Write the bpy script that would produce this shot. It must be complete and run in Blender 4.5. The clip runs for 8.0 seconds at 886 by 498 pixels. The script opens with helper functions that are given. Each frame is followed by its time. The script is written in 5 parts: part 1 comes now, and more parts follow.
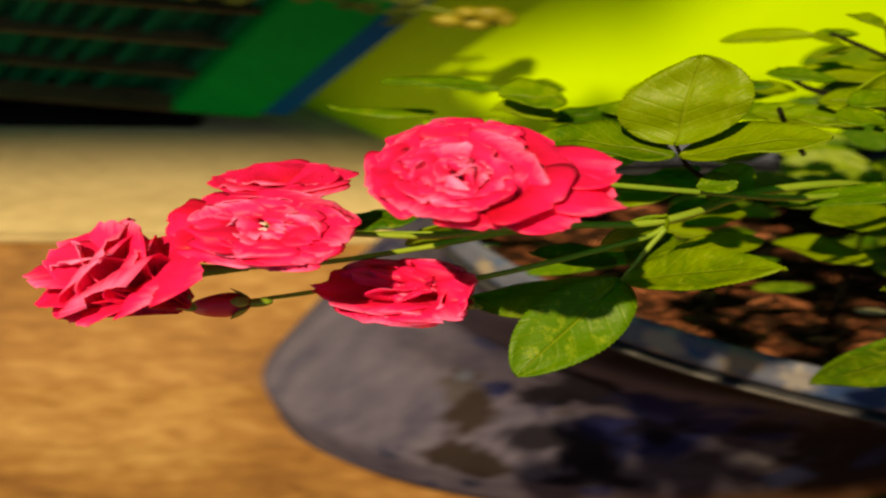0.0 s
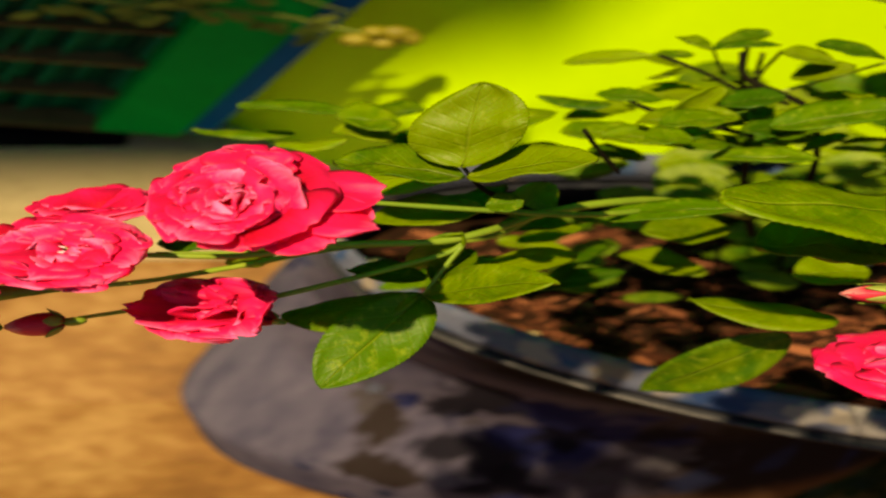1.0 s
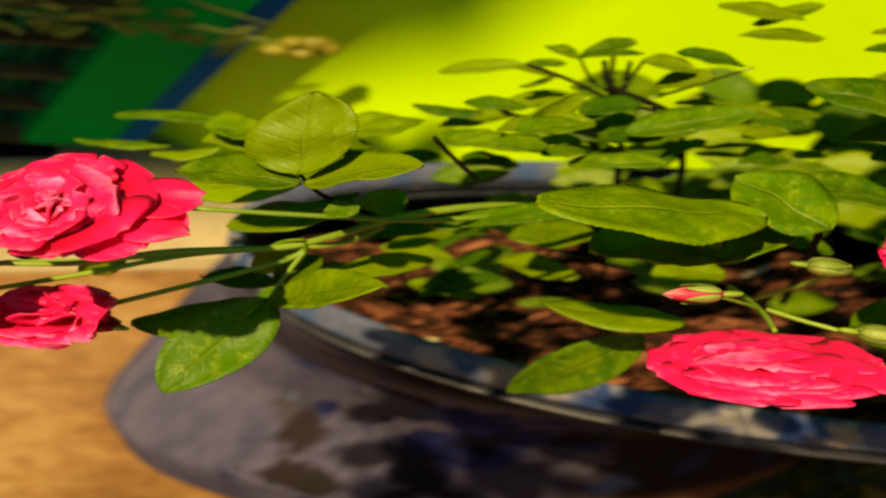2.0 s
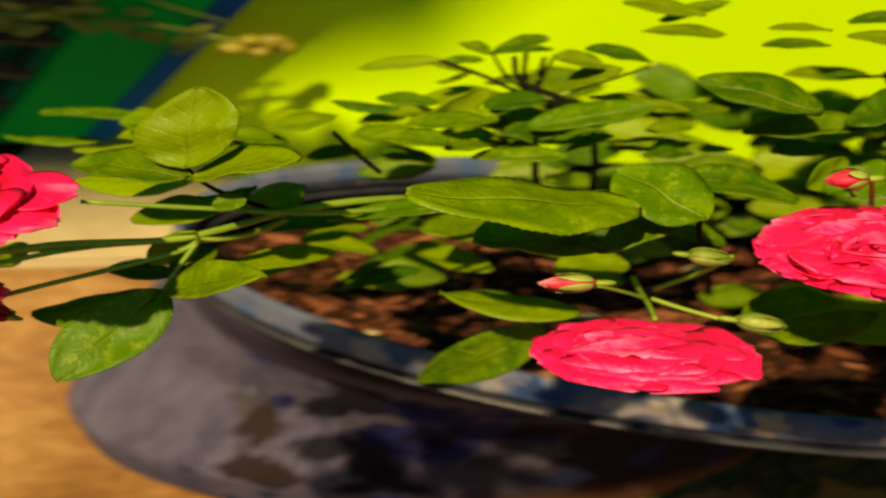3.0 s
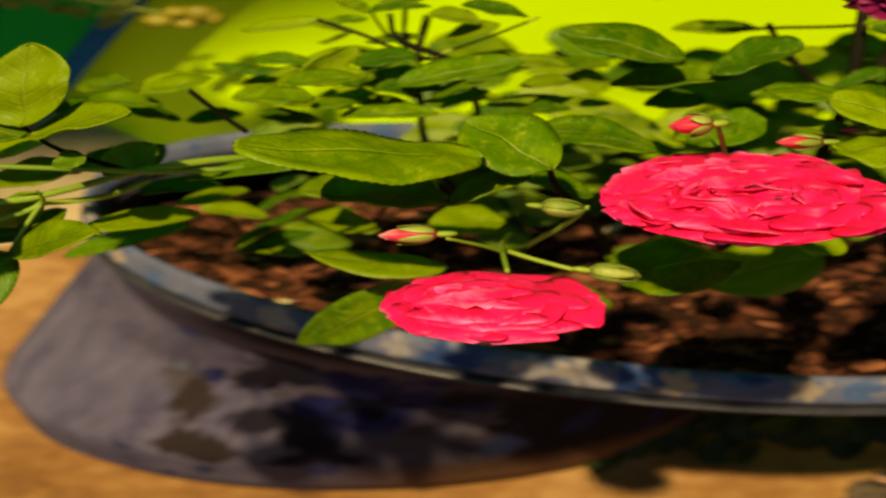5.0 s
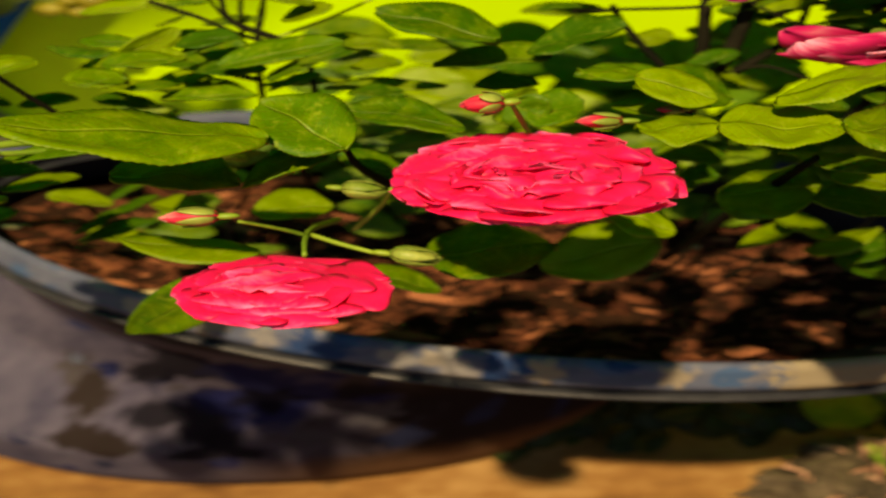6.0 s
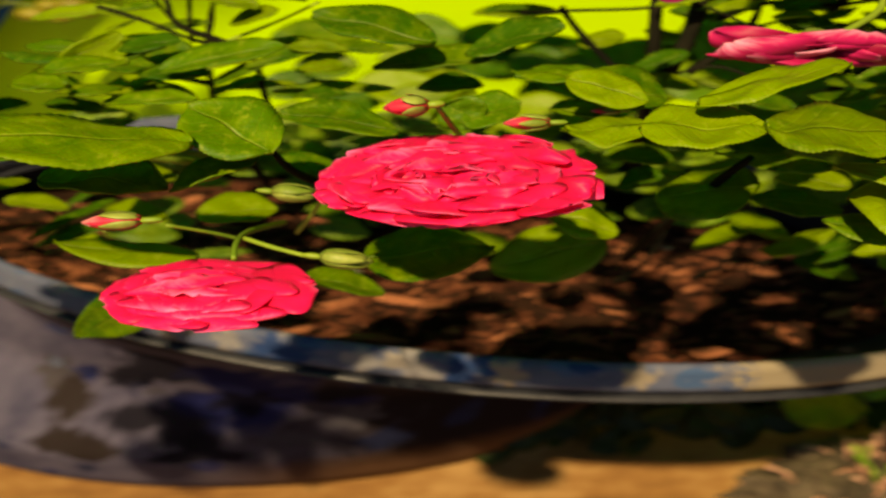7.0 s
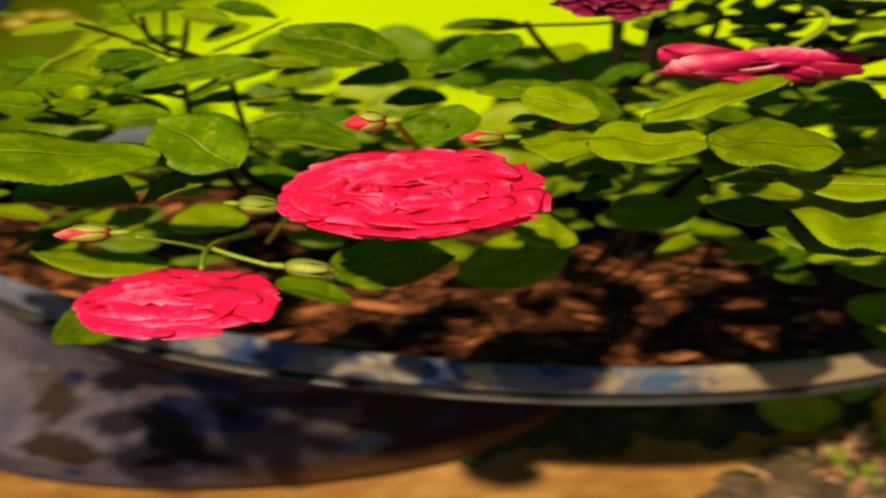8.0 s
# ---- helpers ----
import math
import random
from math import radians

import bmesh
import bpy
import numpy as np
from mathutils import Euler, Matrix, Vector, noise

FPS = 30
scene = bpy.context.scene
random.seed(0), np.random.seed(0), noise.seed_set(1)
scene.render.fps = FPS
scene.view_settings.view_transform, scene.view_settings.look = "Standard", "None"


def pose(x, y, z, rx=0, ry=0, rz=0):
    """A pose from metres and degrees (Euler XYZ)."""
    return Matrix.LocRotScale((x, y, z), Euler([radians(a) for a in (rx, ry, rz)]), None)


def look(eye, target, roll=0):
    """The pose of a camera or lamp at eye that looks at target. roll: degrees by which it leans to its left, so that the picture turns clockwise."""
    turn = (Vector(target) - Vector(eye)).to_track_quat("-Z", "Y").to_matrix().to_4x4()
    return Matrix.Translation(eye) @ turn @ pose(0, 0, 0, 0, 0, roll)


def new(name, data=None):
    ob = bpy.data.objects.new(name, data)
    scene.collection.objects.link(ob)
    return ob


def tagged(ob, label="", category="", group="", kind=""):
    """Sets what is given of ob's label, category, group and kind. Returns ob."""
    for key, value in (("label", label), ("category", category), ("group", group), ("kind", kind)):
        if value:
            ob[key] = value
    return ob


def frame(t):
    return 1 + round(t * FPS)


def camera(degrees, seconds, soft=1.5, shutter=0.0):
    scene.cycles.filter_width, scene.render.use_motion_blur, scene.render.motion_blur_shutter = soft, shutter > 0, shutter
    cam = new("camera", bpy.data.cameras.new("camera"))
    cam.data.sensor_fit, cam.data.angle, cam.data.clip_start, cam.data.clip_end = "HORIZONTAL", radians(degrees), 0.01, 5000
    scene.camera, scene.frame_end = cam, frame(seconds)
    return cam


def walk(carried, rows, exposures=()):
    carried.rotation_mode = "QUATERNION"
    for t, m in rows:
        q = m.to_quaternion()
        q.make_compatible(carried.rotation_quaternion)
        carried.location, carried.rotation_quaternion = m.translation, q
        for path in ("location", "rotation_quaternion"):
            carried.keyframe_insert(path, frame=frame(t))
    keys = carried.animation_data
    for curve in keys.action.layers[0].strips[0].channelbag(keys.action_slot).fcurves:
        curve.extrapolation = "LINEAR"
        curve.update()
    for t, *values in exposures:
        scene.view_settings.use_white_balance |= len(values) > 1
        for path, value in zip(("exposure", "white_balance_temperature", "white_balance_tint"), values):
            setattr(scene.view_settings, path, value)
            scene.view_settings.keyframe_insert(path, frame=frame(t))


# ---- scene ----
cam = camera(40.0, 8.0, soft=2.35)
EYE, TILT = 0.6, -48.0
# seconds, metres right, ahead and up of the first eye, then yaw, pitch and roll in degrees
ROWS = [
    (0, -0.0008, 0.0061, -0.0005, -0.1758, 0.0562, -0.3192),
    (0.5, 0.0170, -0.0025, 0.0012, -1.2669, 0.3336, 0.2511),
    (1, 0.0354, -0.0081, 0.0007, -1.4053, 0.6121, 0.4708),
    (1.5, 0.0513, -0.0131, -0.0001, -2.4486, 0.8659, 0.5836),
    (2, 0.0635, -0.0148, -0.0008, -2.8759, 1.0562, 0.9950),
    (3.5, 0.0987, -0.0254, -0.0035, -2.6863, 0.8412, 1.3873),
    (4, 0.1040, -0.0238, -0.0036, -2.7321, 0.6217, 1.9012),
    (5.5, 0.1366, -0.0202, -0.0126, -4.2422, -0.2802, 2.5009),
    (6, 0.1586, -0.0184, -0.0139, -5.0073, -0.3640, 2.7531),
    (6.5, 0.1726, -0.0199, -0.0148, -5.1231, -0.3612, 2.8611),
    (7, 0.1769, -0.0200, -0.0147, -4.4738, -0.2497, 3.0559),
    (7.5, 0.1830, -0.0272, -0.0139, -4.5264, -0.1181, 3.2588),
    (8, 0.1843, -0.0320, -0.0136, -4.7058, -0.1137, 3.2518),
]

walk(cam, [(t, pose(0, 0, EYE, TILT, 0, 0) @ pose(x, y, z, 90 + pitch, roll, yaw)) for t, x, y, z, yaw, pitch, roll in ROWS],
     exposures=[(0.0, 0.74, 7000.0, 2.0), (0.5, 0.80, 7000.0, 2.0), (2.0, 0.84, 7000.0, 2.0), (3.5, 0.80, 7000.0, 2.0), (5.5, 0.77, 7000.0, 2.0), (8.0, 0.82, 7000.0, 2.0)])
# a close-up lens: sharp on the blooms, soft on the wall behind
cam.data.dof.use_dof = True
cam.data.dof.focus_distance = 0.24
cam.data.dof.aperture_fstop = 24.0
cam.data.dof.aperture_ratio = 0.5

# ---------------------------------------------------------------- light
SUN_DIR = Vector((-0.25, -0.43, 0.865)).normalized()
world = bpy.data.worlds.new("sky")
scene.world = world
world.use_nodes = True
sky = world.node_tree.nodes.new("ShaderNodeTexSky")
sky.sky_type = "NISHITA"
sky.sun_disc = False
sky.sun_elevation = math.asin(SUN_DIR.z)
sky.sun_rotation = math.atan2(SUN_DIR.x, SUN_DIR.y)
back = world.node_tree.nodes["Background"]
back.inputs["Strength"].default_value = 0.042
world.node_tree.links.new(sky.outputs[0], back.inputs["Color"])
sun_data = bpy.data.lights.new("sun", "SUN")
sun_data.energy, sun_data.angle, sun_data.color = 5.0, radians(1.1), (1.0, 0.70, 0.40)
sun = new("sun", sun_data)
sun.matrix_world = look(SUN_DIR * 5, (0, 0, 0))


# ---------------------------------------------------------------- materials
def material(name):
    m = bpy.data.materials.new(name)
    m.use_nodes = True
    nt = m.node_tree
    return m, nt, nt.nodes["Principled BSDF"]


def node(nt, kind, **values):
    n = nt.nodes.new(kind)
    for k, v in values.items():
        n.inputs[k.replace("_", " ")].default_value = v
    return n


def ramp(nt, source, stops):
    n = nt.nodes.new("ShaderNodeValToRGB")
    while len(n.color_ramp.elements) < len(stops):
        n.color_ramp.elements.new(0.5)
    for e, (p, c) in zip(n.color_ramp.elements, stops):
        e.position, e.color = p, (*c, 1)
    nt.links.new(source, n.inputs[0])
    return n.outputs[0]


def coords(nt, kind="Object", scale=(1, 1, 1)):
    c = nt.nodes.new("ShaderNodeTexCoord")
    m = node(nt, "ShaderNodeMapping", Scale=scale)
    nt.links.new(c.outputs[kind], m.inputs[0])
    return m.outputs[0]


def noise_tex(nt, vec, scale, detail=4.0, rough=0.55, distort=0.0):
    n = node(nt, "ShaderNodeTexNoise", Scale=scale, Detail=detail, Roughness=rough, Distortion=distort)
    nt.links.new(vec, n.inputs["Vector"])
    return n.outputs["Fac"]


def mixed(nt, fac, a, b, blend="MIX"):
    n = nt.nodes.new("ShaderNodeMix")
    n.data_type, n.blend_type = "RGBA", blend
    for sock, v in ((n.inputs[0], fac), (n.inputs[6], a), (n.inputs[7], b)):
        if isinstance(v, (int, float)):
            sock.default_value = v
        elif isinstance(v, tuple):
            sock.default_value = (*v, 1)
        else:
            nt.links.new(v, sock)
    return n.outputs[2]


def maths(nt, op, a, b=0.0, c=0.0):
    n = nt.nodes.new("ShaderNodeMath")
    n.operation = op
    for sock, v in zip(n.inputs, (a, b, c)):
        if isinstance(v, (int, float)):
            sock.default_value = v
        else:
            nt.links.new(v, sock)
    return n.outputs[0]


def bumped(nt, bsdf, height, strength, distance):
    b = node(nt, "ShaderNodeBump", Strength=strength, Distance=distance)
    nt.links.new(height, b.inputs["Height"])
    nt.links.new(b.outputs[0], bsdf.inputs["Normal"])
    return b.outputs[0]


def leaf_material(name, dark, light, vein, glow=0.36):
    """A leaf blade: midrib and side veins, patchy green, light shining through."""
    m, nt, bsdf = material(name)
    uv = nt.nodes.new("ShaderNodeUVMap")
    uv.uv_map = "blade"
    xyz = nt.nodes.new("ShaderNodeSeparateXYZ")
    nt.links.new(uv.outputs[0], xyz.inputs[0])
    across = maths(nt, "ABSOLUTE", maths(nt, "SUBTRACT", xyz.outputs[0], 0.5))
    along = xyz.outputs[1]
    rib = maths(nt, "SMOOTH_MIN", maths(nt, "DIVIDE", across, 0.024), 1.0, 0.2)
    phase = maths(nt, "FRACT", maths(nt, "MULTIPLY", maths(nt, "SUBTRACT", along, maths(nt, "MULTIPLY", across, 0.55)), 7.0))
    side = maths(nt, "SMOOTH_MIN", maths(nt, "DIVIDE", maths(nt, "ABSOLUTE", maths(nt, "SUBTRACT", phase, 0.5)), 0.14), 1.0, 0.3)
    veins = maths(nt, "MULTIPLY", rib, maths(nt, "ADD", maths(nt, "MULTIPLY", side, 0.18), 0.82))
    info = nt.nodes.new("ShaderNodeObjectInfo")
    vec = coords(nt)
    patch = noise_tex(nt, vec, 110.0, 5.0, 0.65, 0.5)
    fine = noise_tex(nt, vec, 900.0, 2.0)
    tone = maths(nt, "ADD", maths(nt, "MULTIPLY", patch, 0.6), maths(nt, "MULTIPLY", info.outputs["Random"], 0.4))
    blade = ramp(nt, tone, [(0.38, dark), (0.6, light)])
    blade = mixed(nt, maths(nt, "MULTIPLY", fine, 0.25), blade, tuple(0.6 * v for v in dark))
    speck = ramp(nt, noise_tex(nt, vec, 380.0, 4.0, 0.7), [(0.54, (0, 0, 0)), (0.68, (1, 1, 1))])
    blade = mixed(nt, maths(nt, "MULTIPLY", speck, 0.5), blade, vein)
    col = mixed(nt, veins, mixed(nt, 0.5, vein, blade), blade)
    nt.links.new(col, bsdf.inputs["Base Color"])
    bsdf.inputs["Roughness"].default_value = 0.45
    bsdf.inputs["Specular IOR Level"].default_value = 0.2
    normal = bumped(nt, bsdf, maths(nt, "ADD", maths(nt, "MULTIPLY", veins, 1.0), maths(nt, "ADD", maths(nt, "MULTIPLY", fine, 0.25), maths(nt, "MULTIPLY", patch, 1.2))), 0.6, 0.0007)
    tr = nt.nodes.new("ShaderNodeBsdfTranslucent")
    nt.links.new(mixed(nt, 1.0, col, (0.4, 1.0, 0.3), "MULTIPLY"), tr.inputs["Color"])
    nt.links.new(normal, tr.inputs["Normal"])
    mix = nt.nodes.new("ShaderNodeMixShader")
    mix.inputs[0].default_value = glow
    nt.links.new(bsdf.outputs[0], mix.inputs[1])
    nt.links.new(tr.outputs[0], mix.inputs[2])
    nt.links.new(mix.outputs[0], nt.nodes["Material Output"].inputs["Surface"])
    return m


def petal_material(name, deep, bright, pale, rim=0.84):
    """A rose petal: deep at the claw, paler at the rim, with fine lengthwise streaks."""
    m, nt, bsdf = material(name)
    uv = nt.nodes.new("ShaderNodeUVMap")
    uv.uv_map = "blade"
    xyz = nt.nodes.new("ShaderNodeSeparateXYZ")
    nt.links.new(uv.outputs[0], xyz.inputs[0])
    stretched = node(nt, "ShaderNodeMapping", Scale=(26, 2.0, 1))
    nt.links.new(uv.outputs[0], stretched.inputs[0])
    info = nt.nodes.new("ShaderNodeObjectInfo")
    streak = noise_tex(nt, stretched.outputs[0], 1.0, 3.0)
    patch = noise_tex(nt, coords(nt), 110.0, 2.0)
    edge = maths(nt, "ADD", maths(nt, "MULTIPLY", xyz.outputs[1], 0.72), maths(nt, "MULTIPLY", maths(nt, "SUBTRACT", streak, 0.5), 0.35))
    edge = maths(nt, "ADD", edge, maths(nt, "MULTIPLY", maths(nt, "SUBTRACT", patch, 0.5), 0.5))
    edge = maths(nt, "ADD", edge, maths(nt, "MULTIPLY", maths(nt, "SUBTRACT", info.outputs["Random"], 0.5), 0.36))
    col = ramp(nt, edge, [(0.08, deep), (min(0.42, rim - 0.34), bright), (rim - 0.26, bright), (rim, pale)])
    nt.links.new(col, bsdf.inputs["Base Color"])
    bsdf.inputs["Roughness"].default_value = 0.52
    bsdf.inputs["Specular IOR Level"].default_value = 0.45
    normal = bumped(nt, bsdf, streak, 0.2, 0.0004)
    tr = nt.nodes.new("ShaderNodeBsdfTranslucent")
    nt.links.new(mixed(nt, 1.0, col, (1.0, 0.35, 0.32), "MULTIPLY"), tr.inputs["Color"])
    nt.links.new(normal, tr.inputs["Normal"])
    mix = nt.nodes.new("ShaderNodeMixShader")
    mix.inputs[0].default_value = 0.44
    nt.links.new(bsdf.outputs[0], mix.inputs[1])
    nt.links.new(tr.outputs[0], mix.inputs[2])
    nt.links.new(mix.outputs[0], nt.nodes["Material Output"].inputs["Surface"])
    return m


def rough_material(name, stops, scale=20.0, fine=200.0, rough=0.8, bump=0.4, depth=0.002, stretch=(1, 1, 1), spec=0.3, vary=0.3):
    """A dull surface with patches, grain and relief at two sizes."""
    m, nt, bsdf = material(name)
    vec = coords(nt, "Object", stretch)
    big = noise_tex(nt, vec, scale, 5.0, 0.6, 0.6)
    small = noise_tex(nt, vec, fine, 4.0)
    info = nt.nodes.new("ShaderNodeObjectInfo")
    tone = maths(nt, "ADD", maths(nt, "MULTIPLY", big, 0.7), maths(nt, "MULTIPLY", small, 0.3))
    tone = maths(nt, "ADD", tone, maths(nt, "MULTIPLY", maths(nt, "SUBTRACT", info.outputs["Random"], 0.5), vary))
    nt.links.new(ramp(nt, tone, stops), bsdf.inputs["Base Color"])
    bsdf.inputs["Roughness"].default_value = rough
    bsdf.inputs["Specular IOR Level"].default_value = spec
    bumped(nt, bsdf, tone, bump, depth)
    return m


def sheet_material(name, tint):
    """A green sheet that lets some light through, for the added shade casters."""
    m, nt, bsdf = material(name)
    dirt = ramp(nt, noise_tex(nt, coords(nt), 5.0, 5.0), [(0.3, tuple(0.7 * v for v in tint)), (0.7, tint)])
    nt.links.new(dirt, bsdf.inputs["Base Color"])
    tr = nt.nodes.new("ShaderNodeBsdfTranslucent")
    nt.links.new(dirt, tr.inputs["Color"])
    mix = nt.nodes.new("ShaderNodeMixShader")
    mix.inputs[0].default_value = 0.85
    nt.links.new(bsdf.outputs[0], mix.inputs[1])
    nt.links.new(tr.outputs[0], mix.inputs[2])
    nt.links.new(mix.outputs[0], nt.nodes["Material Output"].inputs["Surface"])
    return m


def glaze_material(name, ground, motifs, scale, density, rough=0.34, worn=None, side_shade=None, painted=(), rim_shade=None, foot=None):
    """Glazed stoneware: a mottled ground with brushed spots and painted blossoms at (u, v). Shade is put into the
    colour: a dark side from u0 to u1 round the pot and a dark band under the rim. The brown foot also holds bounce from
    the floor.
    """
    m, nt, bsdf = material(name)
    uv = nt.nodes.new("ShaderNodeUVMap")
    uv.uv_map = "round"
    mp = node(nt, "ShaderNodeMapping", Scale=scale)
    nt.links.new(uv.outputs[0], mp.inputs[0])
    warp = noise_tex(nt, mp.outputs[0], 3.0, 3.0)
    vor = node(nt, "ShaderNodeTexVoronoi", Scale=1.0, Randomness=0.9)
    shift = nt.nodes.new("ShaderNodeVectorMath")
    shift.operation = "ADD"
    nt.links.new(mp.outputs[0], shift.inputs[0])
    nt.links.new(maths(nt, "MULTIPLY", warp, 0.8), shift.inputs[1])
    nt.links.new(shift.outputs[0], vor.inputs["Vector"])
    vary = noise_tex(nt, mp.outputs[0], 6.0, 5.0, 0.6)
    mottle = noise_tex(nt, mp.outputs[0], 1.3, 4.0)
    base = ramp(nt, maths(nt, "ADD", maths(nt, "MULTIPLY", mottle, 0.7), maths(nt, "MULTIPLY", vary, 0.3)), ground)
    pick = nt.nodes.new("ShaderNodeSeparateColor")
    nt.links.new(vor.outputs["Color"], pick.inputs[0])
    paint = ramp(nt, pick.outputs[0], motifs)
    near = nt.nodes.new("ShaderNodeSeparateXYZ")
    nt.links.new(uv.outputs[0], near.inputs[0])
    ragged = maths(nt, "SUBTRACT", vary, 0.5)
    # the shade on the pot's undercut front, put into the glaze colour
    if side_shade:
        u0, u1, colour = side_shade
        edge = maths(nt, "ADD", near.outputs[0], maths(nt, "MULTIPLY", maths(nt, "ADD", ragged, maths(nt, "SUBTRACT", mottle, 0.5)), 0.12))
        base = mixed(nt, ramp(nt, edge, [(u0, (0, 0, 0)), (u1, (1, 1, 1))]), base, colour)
    brush = ramp(nt, maths(nt, "ADD", vor.outputs["Distance"], maths(nt, "MULTIPLY", ragged, 0.5)),
                 [(density - 0.06, (1, 1, 1)), (density + 0.06, (0, 0, 0))])
    glazed = mixed(nt, brush, base, paint)
    for u, v, ru, rv, lobes, turn, colour in painted:
        du = maths(nt, "DIVIDE", maths(nt, "SUBTRACT", near.outputs[0], u), ru)
        dv = maths(nt, "DIVIDE", maths(nt, "SUBTRACT", near.outputs[1], v), rv)
        reach = maths(nt, "SQRT", maths(nt, "ADD", maths(nt, "MULTIPLY", du, du), maths(nt, "MULTIPLY", dv, dv)))
        ray = maths(nt, "COSINE", maths(nt, "ADD", maths(nt, "MULTIPLY", maths(nt, "ARCTAN2", dv, du), lobes), turn))
        inside = maths(nt, "SUBTRACT", maths(nt, "ADD", maths(nt, "MULTIPLY", ray, 0.2), 0.8), maths(nt, "ADD", reach, maths(nt, "ADD", maths(nt, "MULTIPLY", ragged, 0.8), maths(nt, "MULTIPLY", maths(nt, "SUBTRACT", mottle, 0.5), 1.6))))
        glazed = mixed(nt, maths(nt, "MULTIPLY", ramp(nt, inside, [(0.0, (0, 0, 0)), (0.3, (1, 1, 1))]), 0.93), glazed, colour)
    # the rim's shadow on the body, painted as a dark band
    if rim_shade:
        u0, v0, colour = rim_shade
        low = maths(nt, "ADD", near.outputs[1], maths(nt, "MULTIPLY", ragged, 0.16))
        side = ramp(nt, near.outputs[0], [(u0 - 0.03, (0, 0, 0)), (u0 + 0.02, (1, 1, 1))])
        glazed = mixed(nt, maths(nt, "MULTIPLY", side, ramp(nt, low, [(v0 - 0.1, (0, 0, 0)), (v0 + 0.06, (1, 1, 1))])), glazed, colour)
    # brown foot on one side: base tone with the floor's warm bounce painted in
    if foot:
        u0, v0, colour = foot
        low = maths(nt, "ADD", near.outputs[1], maths(nt, "MULTIPLY", ragged, 0.08))
        side = ramp(nt, near.outputs[0], [(u0 - 0.04, (0, 0, 0)), (u0 + 0.04, (1, 1, 1))])
        glazed = mixed(nt, maths(nt, "MULTIPLY", side, ramp(nt, low, [(v0 - 0.05, (1, 1, 1)), (v0 + 0.05, (0, 0, 0))])), glazed, colour)
    if worn:
        # the glaze has gone from one end
        xyz = nt.nodes.new("ShaderNodeSeparateXYZ")
        nt.links.new(uv.outputs[0], xyz.inputs[0])
        gone = ramp(nt, maths(nt, "ADD", xyz.outputs[0], maths(nt, "MULTIPLY", maths(nt, "SUBTRACT", vary, 0.5), 0.05)), [(0.822, (0, 0, 0)), (0.832, (1, 1, 1))])
        glazed = mixed(nt, gone, glazed, worn)
    nt.links.new(glazed, bsdf.inputs["Base Color"])
    bsdf.inputs["Roughness"].default_value = rough
    bsdf.inputs["Specular IOR Level"].default_value = 0.001
    bumped(nt, bsdf, vary, 0.15, 0.001)
    return m


LEAF = leaf_material("rose_leaf", (0.040, 0.120, 0.001), (0.180, 0.275, 0.002), (0.25, 0.34, 0.022))
LEAF_YOUNG = leaf_material("young_rose_leaf", (0.080, 0.185, 0.0015), (0.225, 0.34, 0.003), (0.31, 0.40, 0.025))
# the floor leaves hold the pot's shade in their dark colour
LEAF_SHADED = leaf_material("shaded_ground_leaf", (0.006, 0.016, 0.001), (0.022, 0.04, 0.002), (0.03, 0.05, 0.004), 0.3)
PETAL = petal_material("red_petal", (0.68, 0.004, 0.055), (0.95, 0.013, 0.19), (0.98, 0.20, 0.56), 0.80)
PETAL_HEART = petal_material("pale_heart_petal", (0.80, 0.006, 0.09), (0.95, 0.024, 0.24), (0.97, 0.24, 0.64), 0.76)
BUD = petal_material("bud_petal", (0.55, 0.012, 0.045), (0.80, 0.045, 0.12), (0.90, 0.45, 0.46))
PETAL_OLD = petal_material("magenta_petal", (0.36, 0.003, 0.06), (0.60, 0.012, 0.16), (0.92, 0.44, 0.70), 0.74)
PETAL_DARK = petal_material("dark_magenta_petal", (0.11, 0.001, 0.03), (0.24, 0.006, 0.09), (0.42, 0.06, 0.22))
HEART_BEAD = rough_material("pink_heart_bead", [(0.3, (0.75, 0.40, 0.55)), (0.7, (0.8, 0.60, 0.78))], 300, 900, 0.6, 0.2, 0.0003)
SEPAL = rough_material("green_sepal", [(0.3, (0.0984, 0.16, 0.0156)), (0.7, (0.2624, 0.32, 0.065))], 150, 900, 0.5, 0.2, 0.0003)
STEM = rough_material("green_stem", [(0.3, (0.1066, 0.2, 0.0156)), (0.7, (0.2132, 0.3, 0.026))], 60, 900, 0.45, 0.2, 0.0003)
# brown wood coloured near-black to hold the shade inside the bush
WOOD = rough_material("shaded_brown_cane", [(0.3, (0.0033, 0.004, 0.0026)), (0.7, (0.0115, 0.011, 0.0065))], 80, 700, 0.9, 0.5, 0.0006, (1, 1, 1), 0.05)
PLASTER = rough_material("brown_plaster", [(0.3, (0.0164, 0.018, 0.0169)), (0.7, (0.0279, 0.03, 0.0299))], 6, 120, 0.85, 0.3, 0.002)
WALL = rough_material("lime_paint", [(0.3, (0.4674, 0.8, 0.0026)), (0.7, (0.533, 0.86, 0.0039))], 4, 120, 0.65, 0.15, 0.001)
FLOOR = rough_material("tan_concrete", [(0.37, (0.0984, 0.042, 0.0091)), (0.5, (0.1763, 0.09, 0.0234)), (0.63, (0.2706, 0.17, 0.0624))], 12, 120, 0.75, 0.5, 0.002, (0.4, 1, 1), 0.3, 0.0)
SLAB = rough_material("cream_concrete", [(0.35, (0.18, 0.145, 0.070)), (0.65, (0.35, 0.295, 0.170))], 8, 130, 0.75, 0.3, 0.002, (0.5, 1, 1))
